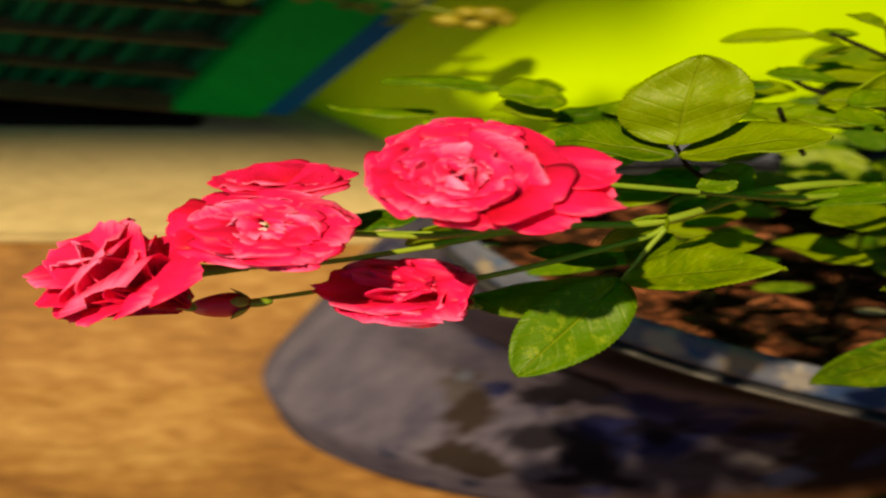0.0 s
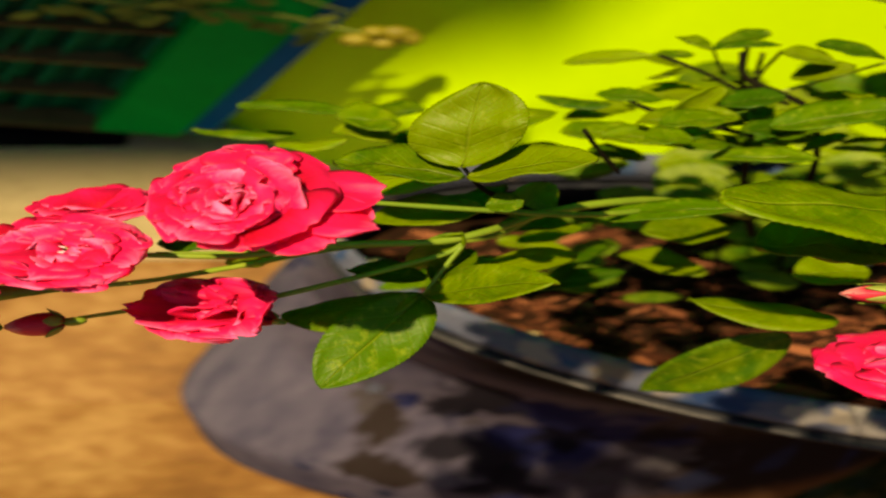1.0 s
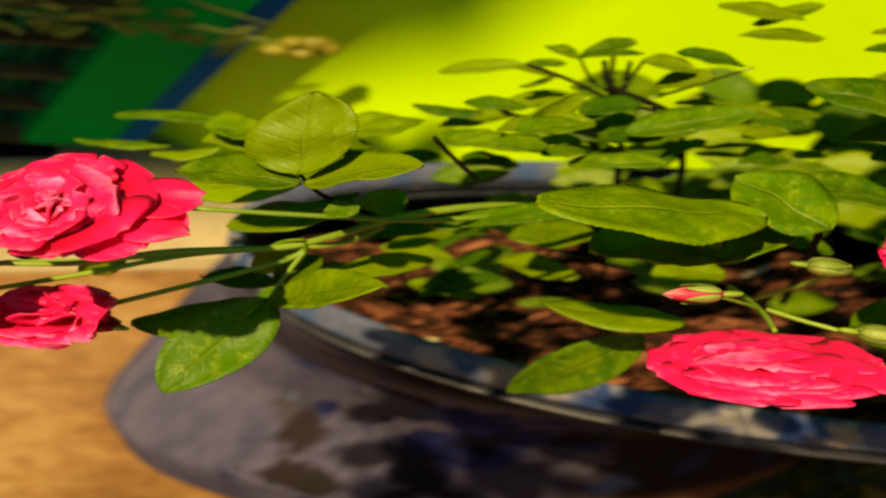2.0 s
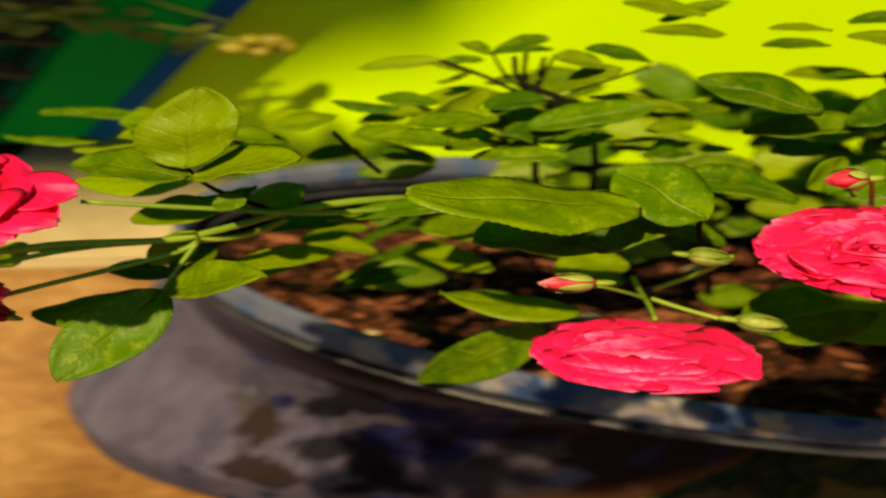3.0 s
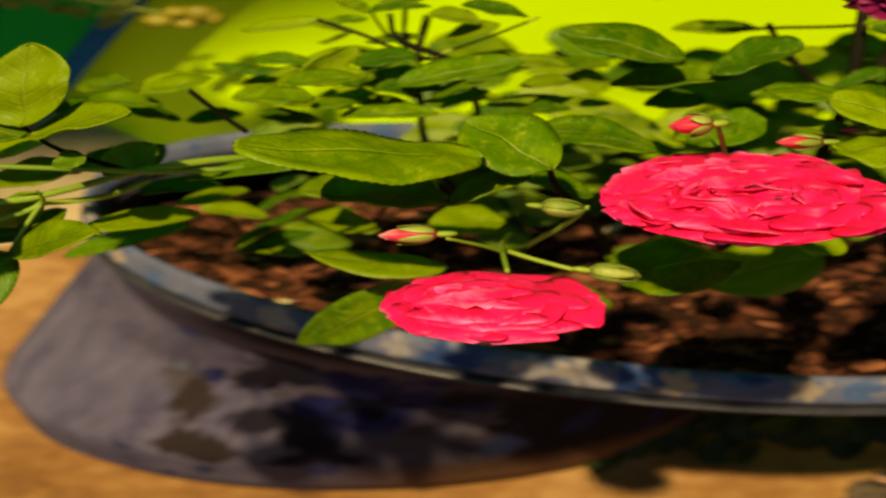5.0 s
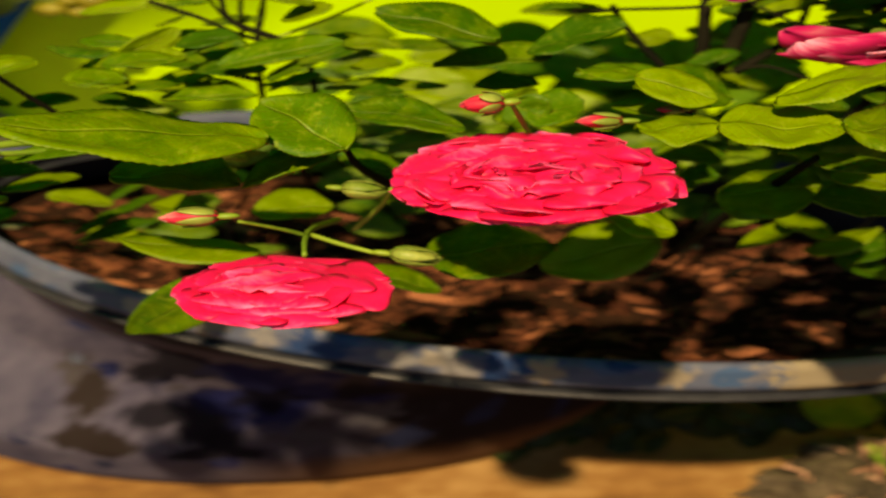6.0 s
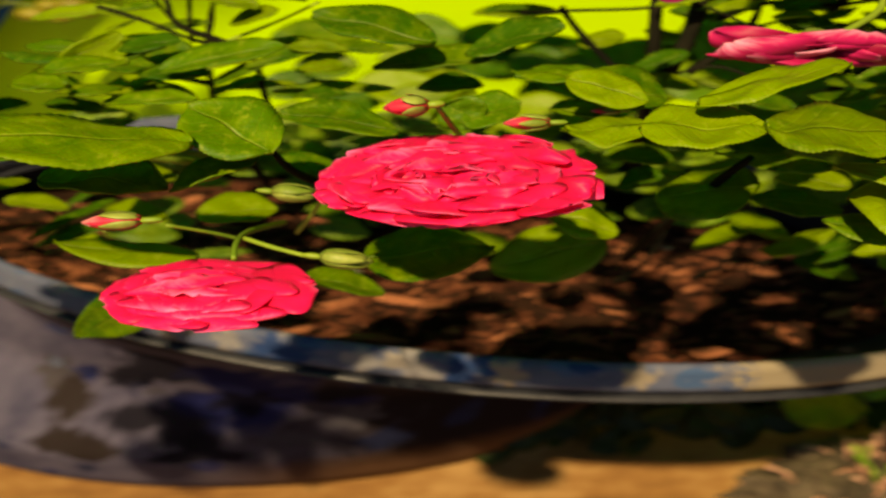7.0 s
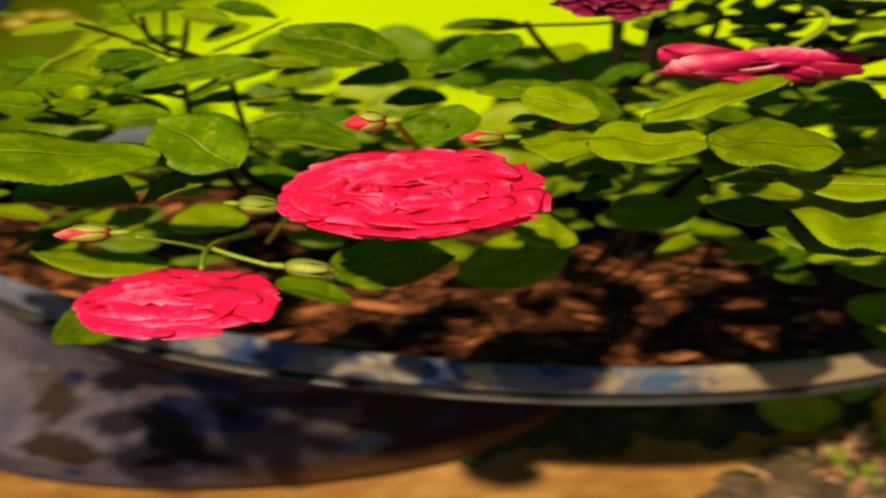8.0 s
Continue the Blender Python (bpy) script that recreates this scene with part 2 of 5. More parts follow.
GREEN = rough_material("green_gloss_paint", [(0.3, (0, 0.19, 0.0286)), (0.7, (0, 0.3, 0.0455))], 12, 200, 0.7, 0.15, 0.001, (1, 1, 1), 0.03)
# near-black that stands for the shade under the shutter and behind its slats
VOID = rough_material("gap_shade_black", [(0.3, (0.0016, 0.002, 0.0026)), (0.7, (0.0057, 0.006, 0.0065))], 20, 200, 0.95, 0.3, 0.002, (1, 1, 1), 0.02)
SHADE_SHEET = sheet_material("green_shade_sheet", (0.0082, 0.75, 0.013))
DARK = rough_material("dark_green_paint", [(0.3, (0, 0.04, 0.026)), (0.7, (0.0016, 0.14, 0.065))], 12, 200, 0.6, 0.15, 0.001, (1, 1, 1), 0.05, 0.6)
BLUE = rough_material("navy_paint", [(0.3, (0, 0.07, 0.286)), (0.7, (0, 0.12, 0.416))], 12, 200, 0.7, 0.15, 0.001, (1, 1, 1), 0.05)
EDGE = rough_material("worn_yellow_edge", [(0.3, (0.035, 0.028, 0.008)), (0.7, (0.085, 0.064, 0.022))], 30, 200, 0.6, 0.15, 0.001)
TRAIL = rough_material("pale_trailing_green", [(0.3, (0.0574, 0.1, 0.0078)), (0.7, (0.164, 0.22, 0.026))], 60, 400, 0.6, 0.2, 0.0005)
YELLOW = rough_material("yellow_glaze", [(0.3, (0.14, 0.125, 0.005)), (0.7, (0.23, 0.21, 0.012))], 60, 300, 0.45, 0.2, 0.001)
SOIL = rough_material("dark_soil", [(0.3, (0.012, 0.006, 0.0038)), (0.7, (0.034, 0.016, 0.008))], 60, 400, 0.95, 0.8, 0.004, (1, 1, 1), 0.04)
CHIP = rough_material("bark_chip", [(0.36, (0.0164, 0.006, 0.0039)), (0.5, (0.105, 0.034, 0.016)), (0.66, (0.40, 0.165, 0.08))], 90, 500, 0.85, 0.6, 0.002, (1, 1, 1), 0.08)
MULCH = rough_material("dark_bark_mulch", [(0.42, (0.020, 0.008, 0.005)), (0.56, (0.085, 0.030, 0.015)), (0.68, (0.20, 0.08, 0.036))], 90, 500, 0.9, 0.6, 0.002, (1, 1, 1), 0.04)
PEBBLE = rough_material("cream_pebble", [(0.3, (0.41, 0.36, 0.182)), (0.7, (0.574, 0.55, 0.338))], 60, 400, 0.7, 0.3, 0.001)
STONE = rough_material("grey_dry_stalk", [(0.35, (0.0131, 0.01, 0.0052)), (0.65, (0.082, 0.064, 0.039))], 60, 400, 0.85, 0.5, 0.002)
TIP = rough_material("pink_brown_twig", [(0.3, (0.25, 0.12, 0.075)), (0.7, (0.46, 0.28, 0.19))], 120, 600, 0.7, 0.4, 0.001)
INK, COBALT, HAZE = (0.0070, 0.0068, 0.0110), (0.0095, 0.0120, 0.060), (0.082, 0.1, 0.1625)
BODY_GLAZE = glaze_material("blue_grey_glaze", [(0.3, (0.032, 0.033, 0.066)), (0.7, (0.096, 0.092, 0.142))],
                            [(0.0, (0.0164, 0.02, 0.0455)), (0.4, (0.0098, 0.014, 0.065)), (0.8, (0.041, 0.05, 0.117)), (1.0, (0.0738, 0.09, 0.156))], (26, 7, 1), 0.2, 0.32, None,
                            # painted shade over the front, from u 0.71 on
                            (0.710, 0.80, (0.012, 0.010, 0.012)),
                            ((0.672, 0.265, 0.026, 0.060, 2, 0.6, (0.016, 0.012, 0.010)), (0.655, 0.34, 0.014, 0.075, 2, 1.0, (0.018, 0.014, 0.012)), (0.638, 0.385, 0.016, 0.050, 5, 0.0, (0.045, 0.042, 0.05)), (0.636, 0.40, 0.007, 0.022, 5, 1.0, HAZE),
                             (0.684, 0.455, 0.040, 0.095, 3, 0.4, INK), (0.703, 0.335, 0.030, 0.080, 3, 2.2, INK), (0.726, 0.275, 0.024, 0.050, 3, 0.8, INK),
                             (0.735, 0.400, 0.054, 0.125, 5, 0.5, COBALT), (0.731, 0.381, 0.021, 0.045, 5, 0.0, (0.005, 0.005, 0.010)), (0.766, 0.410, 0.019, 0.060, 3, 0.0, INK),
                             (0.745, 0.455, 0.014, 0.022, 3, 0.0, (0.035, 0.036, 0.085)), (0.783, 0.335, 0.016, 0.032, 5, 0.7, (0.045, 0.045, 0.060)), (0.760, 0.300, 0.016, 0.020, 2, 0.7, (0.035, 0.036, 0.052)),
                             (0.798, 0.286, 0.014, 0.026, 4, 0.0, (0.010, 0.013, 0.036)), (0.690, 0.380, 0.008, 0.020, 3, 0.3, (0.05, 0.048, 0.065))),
                            # painted shade under the rim, then the brown foot with its painted bounce
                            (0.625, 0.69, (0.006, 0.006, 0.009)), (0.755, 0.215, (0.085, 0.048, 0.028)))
NAVY, CREAM, PALE = (0.014, 0.034, 0.11), (0.20, 0.175, 0.135), (0.17, 0.17, 0.18)
RIM_GLAZE = glaze_material("blue_white_rim_glaze", [(0.3, (0.045, 0.058, 0.11)), (0.7, (0.10, 0.115, 0.17))],
                           [(0.0, (0.02, 0.05, 0.14)), (0.35, (0.05, 0.085, 0.17)), (0.6, (0.14, 0.14, 0.15)), (1.0, (0.24, 0.21, 0.16))], (60, 1.8, 1), 0.36, 0.45, (0.20, 0.175, 0.125), None,
                           # the navy patch at u 0.7045 also paints in the hanging rose's cast shadow
                           ((0.7045, 0.5, 0.010, 0.5, 2, 0.4, NAVY), (0.726, 0.5, 0.006, 0.36, 4, 0.0, PALE), (0.741, 0.45, 0.007, 0.4, 3, 0.8, PALE), (0.752, 0.55, 0.005, 0.5, 3, 0.2, NAVY),
                            (0.764, 0.5, 0.0065, 0.34, 5, 0.5, CREAM), (0.7985, 0.55, 0.006, 0.34, 5, 0.0, CREAM), (0.784, 0.7, 0.006, 0.2, 2, 0.0, NAVY), (0.65, 0.5, 0.008, 0.4, 4, 0.6, PALE), (0.672, 0.6, 0.008, 0.5, 3, 0.1, (0.15, 0.135, 0.11)), (0.688, 0.5, 0.006, 0.4, 4, 0.4, PALE)))
LIP_GLAZE = rough_material("pale_grey_glaze", [(0.3, (0.0098, 0.012, 0.0182)), (0.7, (0.0328, 0.036, 0.0442))], 60, 400, 0.4, 0.2, 0.0005)
STONE_IN = rough_material("unglazed_clay", [(0.3, (0.0123, 0.012, 0.013)), (0.7, (0.0328, 0.033, 0.039))], 30, 300, 0.7, 0.4, 0.002)


# ---------------------------------------------------------------- mesh helpers
def part(name, bm, mat, parent=None, label="", smooth=True):
    me = bpy.data.meshes.new(name)
    bm.normal_update()
    bm.to_mesh(me)
    bm.free()
    me.materials.append(mat)
    if smooth:
        me.polygons.foreach_set("use_smooth", [True] * len(me.polygons))
    ob = new(name, me)
    ob.parent = parent
    if label:
        tagged(ob, label)
    return ob


def grid_mesh(rows, name, mat, parent, thick=0.0, label="", uvs=None):
    """A sheet from rows of points, with a back at the given thickness and closed edges."""
    nr, nc = len(rows), len(rows[0])
    pts = [Vector(p) for r in rows for p in r]
    nor = []
    for i in range(nr):
        for j in range(nc):
            a = pts[min(i + 1, nr - 1) * nc + j] - pts[max(i - 1, 0) * nc + j]
            b = pts[i * nc + min(j + 1, nc - 1)] - pts[i * nc + max(j - 1, 0)]
            nor.append(a.cross(b).normalized())
    verts = pts + [p - n * thick for p, n in zip(pts, nor)]
    k = nr * nc
    faces, fuv = [], []
    uv = uvs or [(j / (nc - 1), i / (nr - 1)) for i in range(nr) for j in range(nc)]
    for i in range(nr - 1):
        for j in range(nc - 1):
            q = [i * nc + j, i * nc + j + 1, (i + 1) * nc + j + 1, (i + 1) * nc + j]
            faces.append(q[::-1])
            faces.append([k + v for v in q])
    ring = [j for j in range(nc)] + [i * nc + nc - 1 for i in range(1, nr)] + [(nr - 1) * nc + j for j in range(nc - 2, -1, -1)] + [i * nc for i in range(nr - 2, 0, -1)]
    for a, b in zip(ring, ring[1:] + ring[:1]):
        faces.append([a, b, k + b, k + a])
    me = bpy.data.meshes.new(name)
    me.from_pydata(verts, [], faces)
    layer = me.uv_layers.new(name="blade")
    flat = []
    for f in faces:
        for v in f:
            flat += uv[v % k]
    layer.data.foreach_set("uv", flat)
    me.materials.append(mat)
    me.polygons.foreach_set("use_smooth", [True] * len(me.polygons))
    ob = new(name, me)
    ob.parent = parent
    if label:
        tagged(ob, label)
    return ob


def box(bm, lo, hi, bevel=0.0):
    r = bmesh.ops.create_cube(bm, size=1.0)
    c = [(a + b) / 2 for a, b in zip(lo, hi)]
    bmesh.ops.scale(bm, vec=[b - a for a, b in zip(lo, hi)], verts=r["verts"])
    bmesh.ops.translate(bm, vec=c, verts=r["verts"])
    if bevel:
        bmesh.ops.bevel(bm, geom=list({e for v in r["verts"] for e in v.link_edges}), offset=bevel, segments=2, affect="EDGES")
    return bm


def slanted_box(bm, origin, e, u, n, a, b, bevel=0.0):
    """A box in the frame of the vectors e, u, n from origin, from the corner a to the corner b."""
    new_bm = bmesh.new()
    box(new_bm, a, b, bevel)
    for v in new_bm.verts:
        v.co = Vector(origin) + Vector(e) * v.co.x + Vector(u) * v.co.y + Vector(n) * v.co.z
    bmesh.ops.recalc_face_normals(new_bm, faces=new_bm.faces)
    me = bpy.data.meshes.new("tmp")
    new_bm.to_mesh(me)
    new_bm.free()
    bm.from_mesh(me)
    bpy.data.meshes.remove(me)
    return bm


def smooth_path(points, n=6):
    """Catmull-Rom through the points."""
    p = [Vector(v) for v in points]
    p = [p[0] * 2 - p[1]] + p + [p[-1] * 2 - p[-2]]
    out = []
    for i in range(1, len(p) - 2):
        for k in range(n):
            t = k / n
            a, b, c, d = p[i - 1], p[i], p[i + 1], p[i + 2]
            out.append(0.5 * (2 * b + (c - a) * t + (2 * a - 5 * b + 4 * c - d) * t * t + (3 * b - a - 3 * c + d) * t ** 3))
    return out + [p[-2]]


def tube(points, r0, r1, name, mat, parent, label="", sides=7):
    line = smooth_path(points)
    bm = bmesh.new()
    rings = []
    for i, p in enumerate(line):
        d = (line[min(i + 1, len(line) - 1)] - line[max(i - 1, 0)]).normalized()
        a = d.orthogonal().normalized() if not rings else (prev - d * prev.dot(d)).normalized()
        prev = a
        b = d.cross(a)
        f = i / (len(line) - 1)
        r = (r0 + (r1 - r0) * f) * (1 + 0.12 * noise.noise(p * 300))
        rings.append([bm.verts.new(p + (a * math.cos(k * math.tau / sides) + b * math.sin(k * math.tau / sides)) * r) for k in range(sides)])
    for a, b in zip(rings, rings[1:]):
        for k in range(sides):
            bm.faces.new((a[k], a[(k + 1) % sides], b[(k + 1) % sides], b[k]))
    bm.faces.new(rings[0][::-1])
    bm.faces.new(rings[-1])
    return part(name, bm, mat, parent, label)


# ---------------------------------------------------------------- setting
# one sheet of ground, with a low ramp up to the slab
bm = bmesh.new()
cols = []
for y, z in ((-40, -0.05), (0.0, -0.05), (0.42, -0.05), (0.46, -0.043), (0.50, -0.018), (0.54, -0.001), (0.58, 0.0), (40, 0.0)):
    cols.append([bm.verts.new((x, y, z)) for x in (-40, -2.5, 0.0, 1.3, 40)])
for a, b in zip(cols, cols[1:]):
    for i in range(4):
        bm.faces.new((a[i], a[i + 1], b[i + 1], b[i]))
r = bmesh.ops.extrude_face_region(bm, geom=bm.faces[:])
bmesh.ops.translate(bm, vec=(0, 0, -0.2), verts=[v for v in r["geom"] if isinstance(v, bmesh.types.BMVert)])
bmesh.ops.recalc_face_normals(bm, faces=bm.faces)
tagged(part("floor", bm, FLOOR, smooth=False), "tan mottled concrete floor in the sun", "floor", kind="structure")

bm = bmesh.new()
box(bm, (-2.5, 0.545, -0.04), (0.6, 0.735, 0.005), 0.003)
tagged(part("pavement", bm, SLAB, smooth=False), "pale cream concrete slab along the wall", "slab", kind="structure")

# dark strip added where the recess under the shutter lies in shade
bm = bmesh.new()
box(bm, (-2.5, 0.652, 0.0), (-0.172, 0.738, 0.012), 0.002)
tagged(part("threshold", bm, VOID, smooth=False), "near-black strip that stands for the shaded gap under the shutter", "threshold", kind="structure")

def wall_run(name, a, b, height, label, mat=None):
    bm = bmesh.new()
    d = Vector((b[0] - a[0], b[1] - a[1], 0))
    n = Vector((-d.y, d.x, 0)).normalized()
    slanted_box(bm, (a[0], a[1], -0.06), d, (0, 0, 1), n, (0, 0, 0), (1, height, 0.1))
    return tagged(part(name, bm, mat or WALL, smooth=False), label, "wall", kind="structure")


# dark plaster here stands for the shade of the recess behind the shutter
wall_run("wall_northwest", (-2.6, 0.96), (-0.112, 0.74), 0.56, "wall behind the shutter, coloured dark for the shaded recess", PLASTER)
# the lime wall bends gently from the shutter to its straight length
line = smooth_path([(-0.112, 0.684, -0.06), (-0.045, 0.643, -0.06), (0.03, 0.600, -0.06), (0.10, 0.570, -0.06), (0.18, 0.554, -0.06), (0.28, 0.549, -0.06), (0.5, 0.545, -0.06), (0.96, 0.537, -0.06)], 8)
bm = bmesh.new()
front = [[bm.verts.new(p + Vector((0, dy, dz))) for p in line] for dy, dz in ((0, 0), (0, 0.56), (0.1, 0.56), (0.1, 0))]
for a, b in zip(front, front[1:] + front[:1]):
    for k in range(len(line) - 1):
        bm.faces.new((a[k], a[k + 1], b[k + 1], b[k]))
bmesh.ops.recalc_face_normals(bm, faces=bm.faces)
lime = tagged(part("wall_north", bm, WALL), "smooth wall painted bright lime yellow", "wall", kind="structure")
lime.data.set_sharp_from_angle(angle=radians(50))

# unseen walls, added round the yard to hold back light from the sky
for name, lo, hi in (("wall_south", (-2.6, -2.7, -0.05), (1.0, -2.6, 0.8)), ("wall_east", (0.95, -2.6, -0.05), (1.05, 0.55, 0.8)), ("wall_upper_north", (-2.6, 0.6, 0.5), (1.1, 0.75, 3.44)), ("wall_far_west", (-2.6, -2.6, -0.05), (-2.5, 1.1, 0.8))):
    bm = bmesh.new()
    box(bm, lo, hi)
    tagged(part(name, bm, PLASTER, smooth=False), "unseen brown plaster wall added to cut the sky light", "wall", kind="structure")
# unseen sheets added to cast shade: each edge stands on the sun's way to the line where its shade falls, 0.2 m up
def cast_shade(name, z, shade, west, east, label):
    lift = SUN_DIR * ((z - 0.2) / SUN_DIR.z)
    outline = [(x + lift.x, y + lift.y) for x, y in shade] + [(east, 0.60), (west, 0.60)]
    bm = bmesh.new()
    f = bm.faces.new([bm.verts.new((x, y, z)) for x, y in outline])
    r = bmesh.ops.extrude_face_region(bm, geom=[f])
    bmesh.ops.translate(bm, vec=(0, 0, 0.04), verts=[v for v in r["geom"] if isinstance(v, bmesh.types.BMVert)])
    bmesh.ops.recalc_face_normals(bm, faces=bm.faces)
    tagged(part(name, bm, SHADE_SHEET, smooth=False), label, "eave", kind="structure")


cast_shade("eave", 1.7, ((-0.103, 0.546), (-0.063, 0.558), (-0.033, 0.562), (0.107, 0.548), (0.137, 0.557), (0.227, 0.578), (1.4, 0.578)), -0.553, 0.95, "unseen green sheet added to shade and tint the lime wall")
cast_shade("shade_sheet_upper", 3.4, ((-2.2, 0.514), (-0.16, 0.512), (-0.06, 0.507), (-0.03, 0.56)), -3.15, -0.98, "unseen green sheet added to shade the shutter and slab")

# the green shutter that leans at the end of the wall
S0, SE, SU = Vector((-0.105, 0.647, 0.03)), Vector((-0.994, 0.107, 0)), Vector((0.55, -0.331, 0.775)).normalized()
SN = SU.cross(SE).normalized()
if SN.y > 0:
    SN = -SN
shutter = tagged(new("shutter"), "green slatted wooden shutter with a navy edge, leaning by the wall", "shutter")
shutter.location = S0
for name, mat, a, b in (
        ("stile", GREEN, (0.022, 0.0, -0.006), (0.085, 0.5, 0.012)),
        ("edge_strip", BLUE, (0.0, 0.0, -0.006), (0.022, 0.5, 0.008)),
        ("bottom_rail", EDGE, (0.022, -0.001, -0.004), (0.9, 0.005, 0.012)),
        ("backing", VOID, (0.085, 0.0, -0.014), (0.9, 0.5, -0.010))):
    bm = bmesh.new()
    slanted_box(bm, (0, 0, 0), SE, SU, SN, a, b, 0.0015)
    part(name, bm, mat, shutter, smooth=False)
# upright slats behind thin worn cross rails
slat_rng = random.Random(8)
for i in range(70):
    x = 0.088 + i * 0.0085
    bm = bmesh.new()
    slanted_box(bm, (0, 0, 0), SE, SU, SN, (x, 0.006, -0.008), (x + slat_rng.uniform(0.004, 0.0065), 0.5, slat_rng.uniform(-0.005, 0.002)), 0.0006)
    part("slat", bm, DARK, shutter, smooth=False)
for i in range(8):
    y = 0.048 + i * 0.05
    bm = bmesh.new()
    slanted_box(bm, (0, 0, 0), SE, SU, SN, (0.086, y, -0.006), (0.9, y + 0.0035, 0.006), 0.0005)
    part("cross_rail", bm, EDGE, shutter, smooth=False)

# ---------------------------------------------------------------- pot
pot = tagged(new("flower_pot"), "oval blue-grey glazed stoneware pot with painted blossoms and a flared rim", "flower pot")
pot.location = (0.12, 0.42, -0.05)


def oval(c, z, a, b, turn, n=96, wave=0.0):
    ct, sn = math.cos(radians(turn)), math.sin(radians(turn))
    out = []
    for k in range(n):
        f = k * math.tau / n
        s = 1 + wave * noise.noise((math.cos(f) * 2, math.sin(f) * 2, z * 30))
        u, v = a * s * math.cos(f), b * s * math.sin(f)
        out.append(Vector((c[0] + u * ct - v * sn, c[1] + u * sn + v * ct, z)))
    return out


def loft(sections, name, mat, parent, label="", cap=False):
    bm = bmesh.new()
    lay = bm.loops.layers.uv.new("round")
    rings = [[bm.verts.new(p - Vector(parent.location)) for p in oval(*s)] for s in sections]
    n = len(rings[0])
    for i, (a, b) in enumerate(zip(rings, rings[1:])):
        for k in range(n):
            f = bm.faces.new((a[k], a[(k + 1) % n], b[(k + 1) % n], b[k]))
            for loop, (du, dv) in zip(f.loops, ((0, 0), (1, 0), (1, 1), (0, 1))):
                loop[lay].uv = ((k + du) / n, (i + dv) / (len(rings) - 1))
    if cap:
        bm.faces.new(rings[0][::-1])
    bmesh.ops.recalc_face_normals(bm, faces=bm.faces)
    return part(name, bm, mat, parent, label)


def blend_sections(keys, n):
    out = []
    for i in range(n + 1):
        f = i / n * (len(keys) - 1)
        k = min(int(f), len(keys) - 2)
        t = f - k
        t = t * t * (3 - 2 * t) * 0.4 + t * 0.6
        a, b = keys[k], keys[k + 1]
        mix = lambda p, q: p + (q - p) * t
        out.append(((mix(a[0][0], b[0][0]), mix(a[0][1], b[0][1])), mix(a[1], b[1]), mix(a[2], b[2]), mix(a[3], b[3]), mix(a[4], b[4])))
    return out


RIM_C, RIM_T = (0.226, 0.3105), -10.7
BODY = [((0.118, 0.428), -0.050, 0.196, 0.055, -2), ((0.117, 0.430), -0.030, 0.217, 0.066, -2), ((0.120, 0.432), 0.000, 0.228, 0.073, -2.4), ((0.150, 0.453), 0.050, 0.207, 0.088, -4.6),
        ((0.1655, 0.437), 0.100, 0.192, 0.091, -5.8), ((0.186, 0.390), 0.150, 0.195, 0.082, -5.4), ((0.2065, 0.344), 0.190, 0.209, 0.070, -8),
        ((0.218, 0.3185), 0.216, 0.220, 0.064, -10.7), ((0.226, 0.3105), 0.230, 0.226, 0.066, -10.7)]
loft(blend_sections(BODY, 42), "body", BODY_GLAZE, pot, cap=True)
loft([(RIM_C, z, 0.235 - d, 0.0720 - d * 0.95, RIM_T) for z, d in ((0.2300, 0.011), (0.2285, 0.0070), (0.2290, 0.0040), (0.2310, 0.0030), (0.2335, 0.0036), (0.2350, 0.0046),
      (0.2385, 0.0050), (0.2410, 0.0064), (0.2415, 0.0085), (0.2395, 0.0105), (0.2330, 0.0118))], "rim", RIM_GLAZE, pot, "blue and cream painted rim")
loft([(RIM_C, z, 0.235 - d, 0.0720 - d * 0.95, RIM_T) for z, d in ((0.2228, 0.010), (0.2229, 0.0042), (0.2233, 0.0030), (0.2239, 0.0030), (0.2244, 0.0042), (0.2246, 0.012))],
     "rim_lip", LIP_GLAZE, pot, "pale glazed lip under the rim")
loft([(RIM_C, 0.235, 0.2230, 0.0605, RIM_T), ((0.2150, 0.3290), 0.205, 0.2060, 0.0570, -9.5), ((0.2065, 0.3440), 0.192, 0.199, 0.0590, -8)],
     "inner_wall", STONE_IN, pot)

# ---------------------------------------------------------------- soil and bark chips
soil = tagged(new("soil"), "dark potting soil covered with reddish bark chips", "soil")
soil.location = (0.17, 0.32, 0.15)


def soil_z(x, y):
    return 0.213 - 0.1 * max(0.0, y - 0.2675 + 0.25 * (x - 0.25)) + 0.004 * noise.noise((x * 40, y * 60, 0))


bm = bmesh.new()
rings = []
for r in range(0, 13):
    ring = []
    for p in oval((0.221, 0.3145), 0, 0.217 * max(r / 12, 0.01), 0.0570 * max(r / 12, 0.01), -10.7, 48):
        z = soil_z(p.x, p.y) + 0.002 * noise.noise((p.x * 150, p.y * 150, 2))
        ring.append(bm.verts.new(Vector((p.x, p.y, z)) - soil.location))
    rings.append(ring)
for a, b in zip(rings, rings[1:]):
    for k in range(48):
        bm.faces.new((a[k], a[(k + 1) % 48], b[(k + 1) % 48], b[k]))
bm.faces.new(rings[0])
bmesh.ops.recalc_face_normals(bm, faces=bm.faces)
part("soil_bed", bm, SOIL, soil)

chip_meshes = []
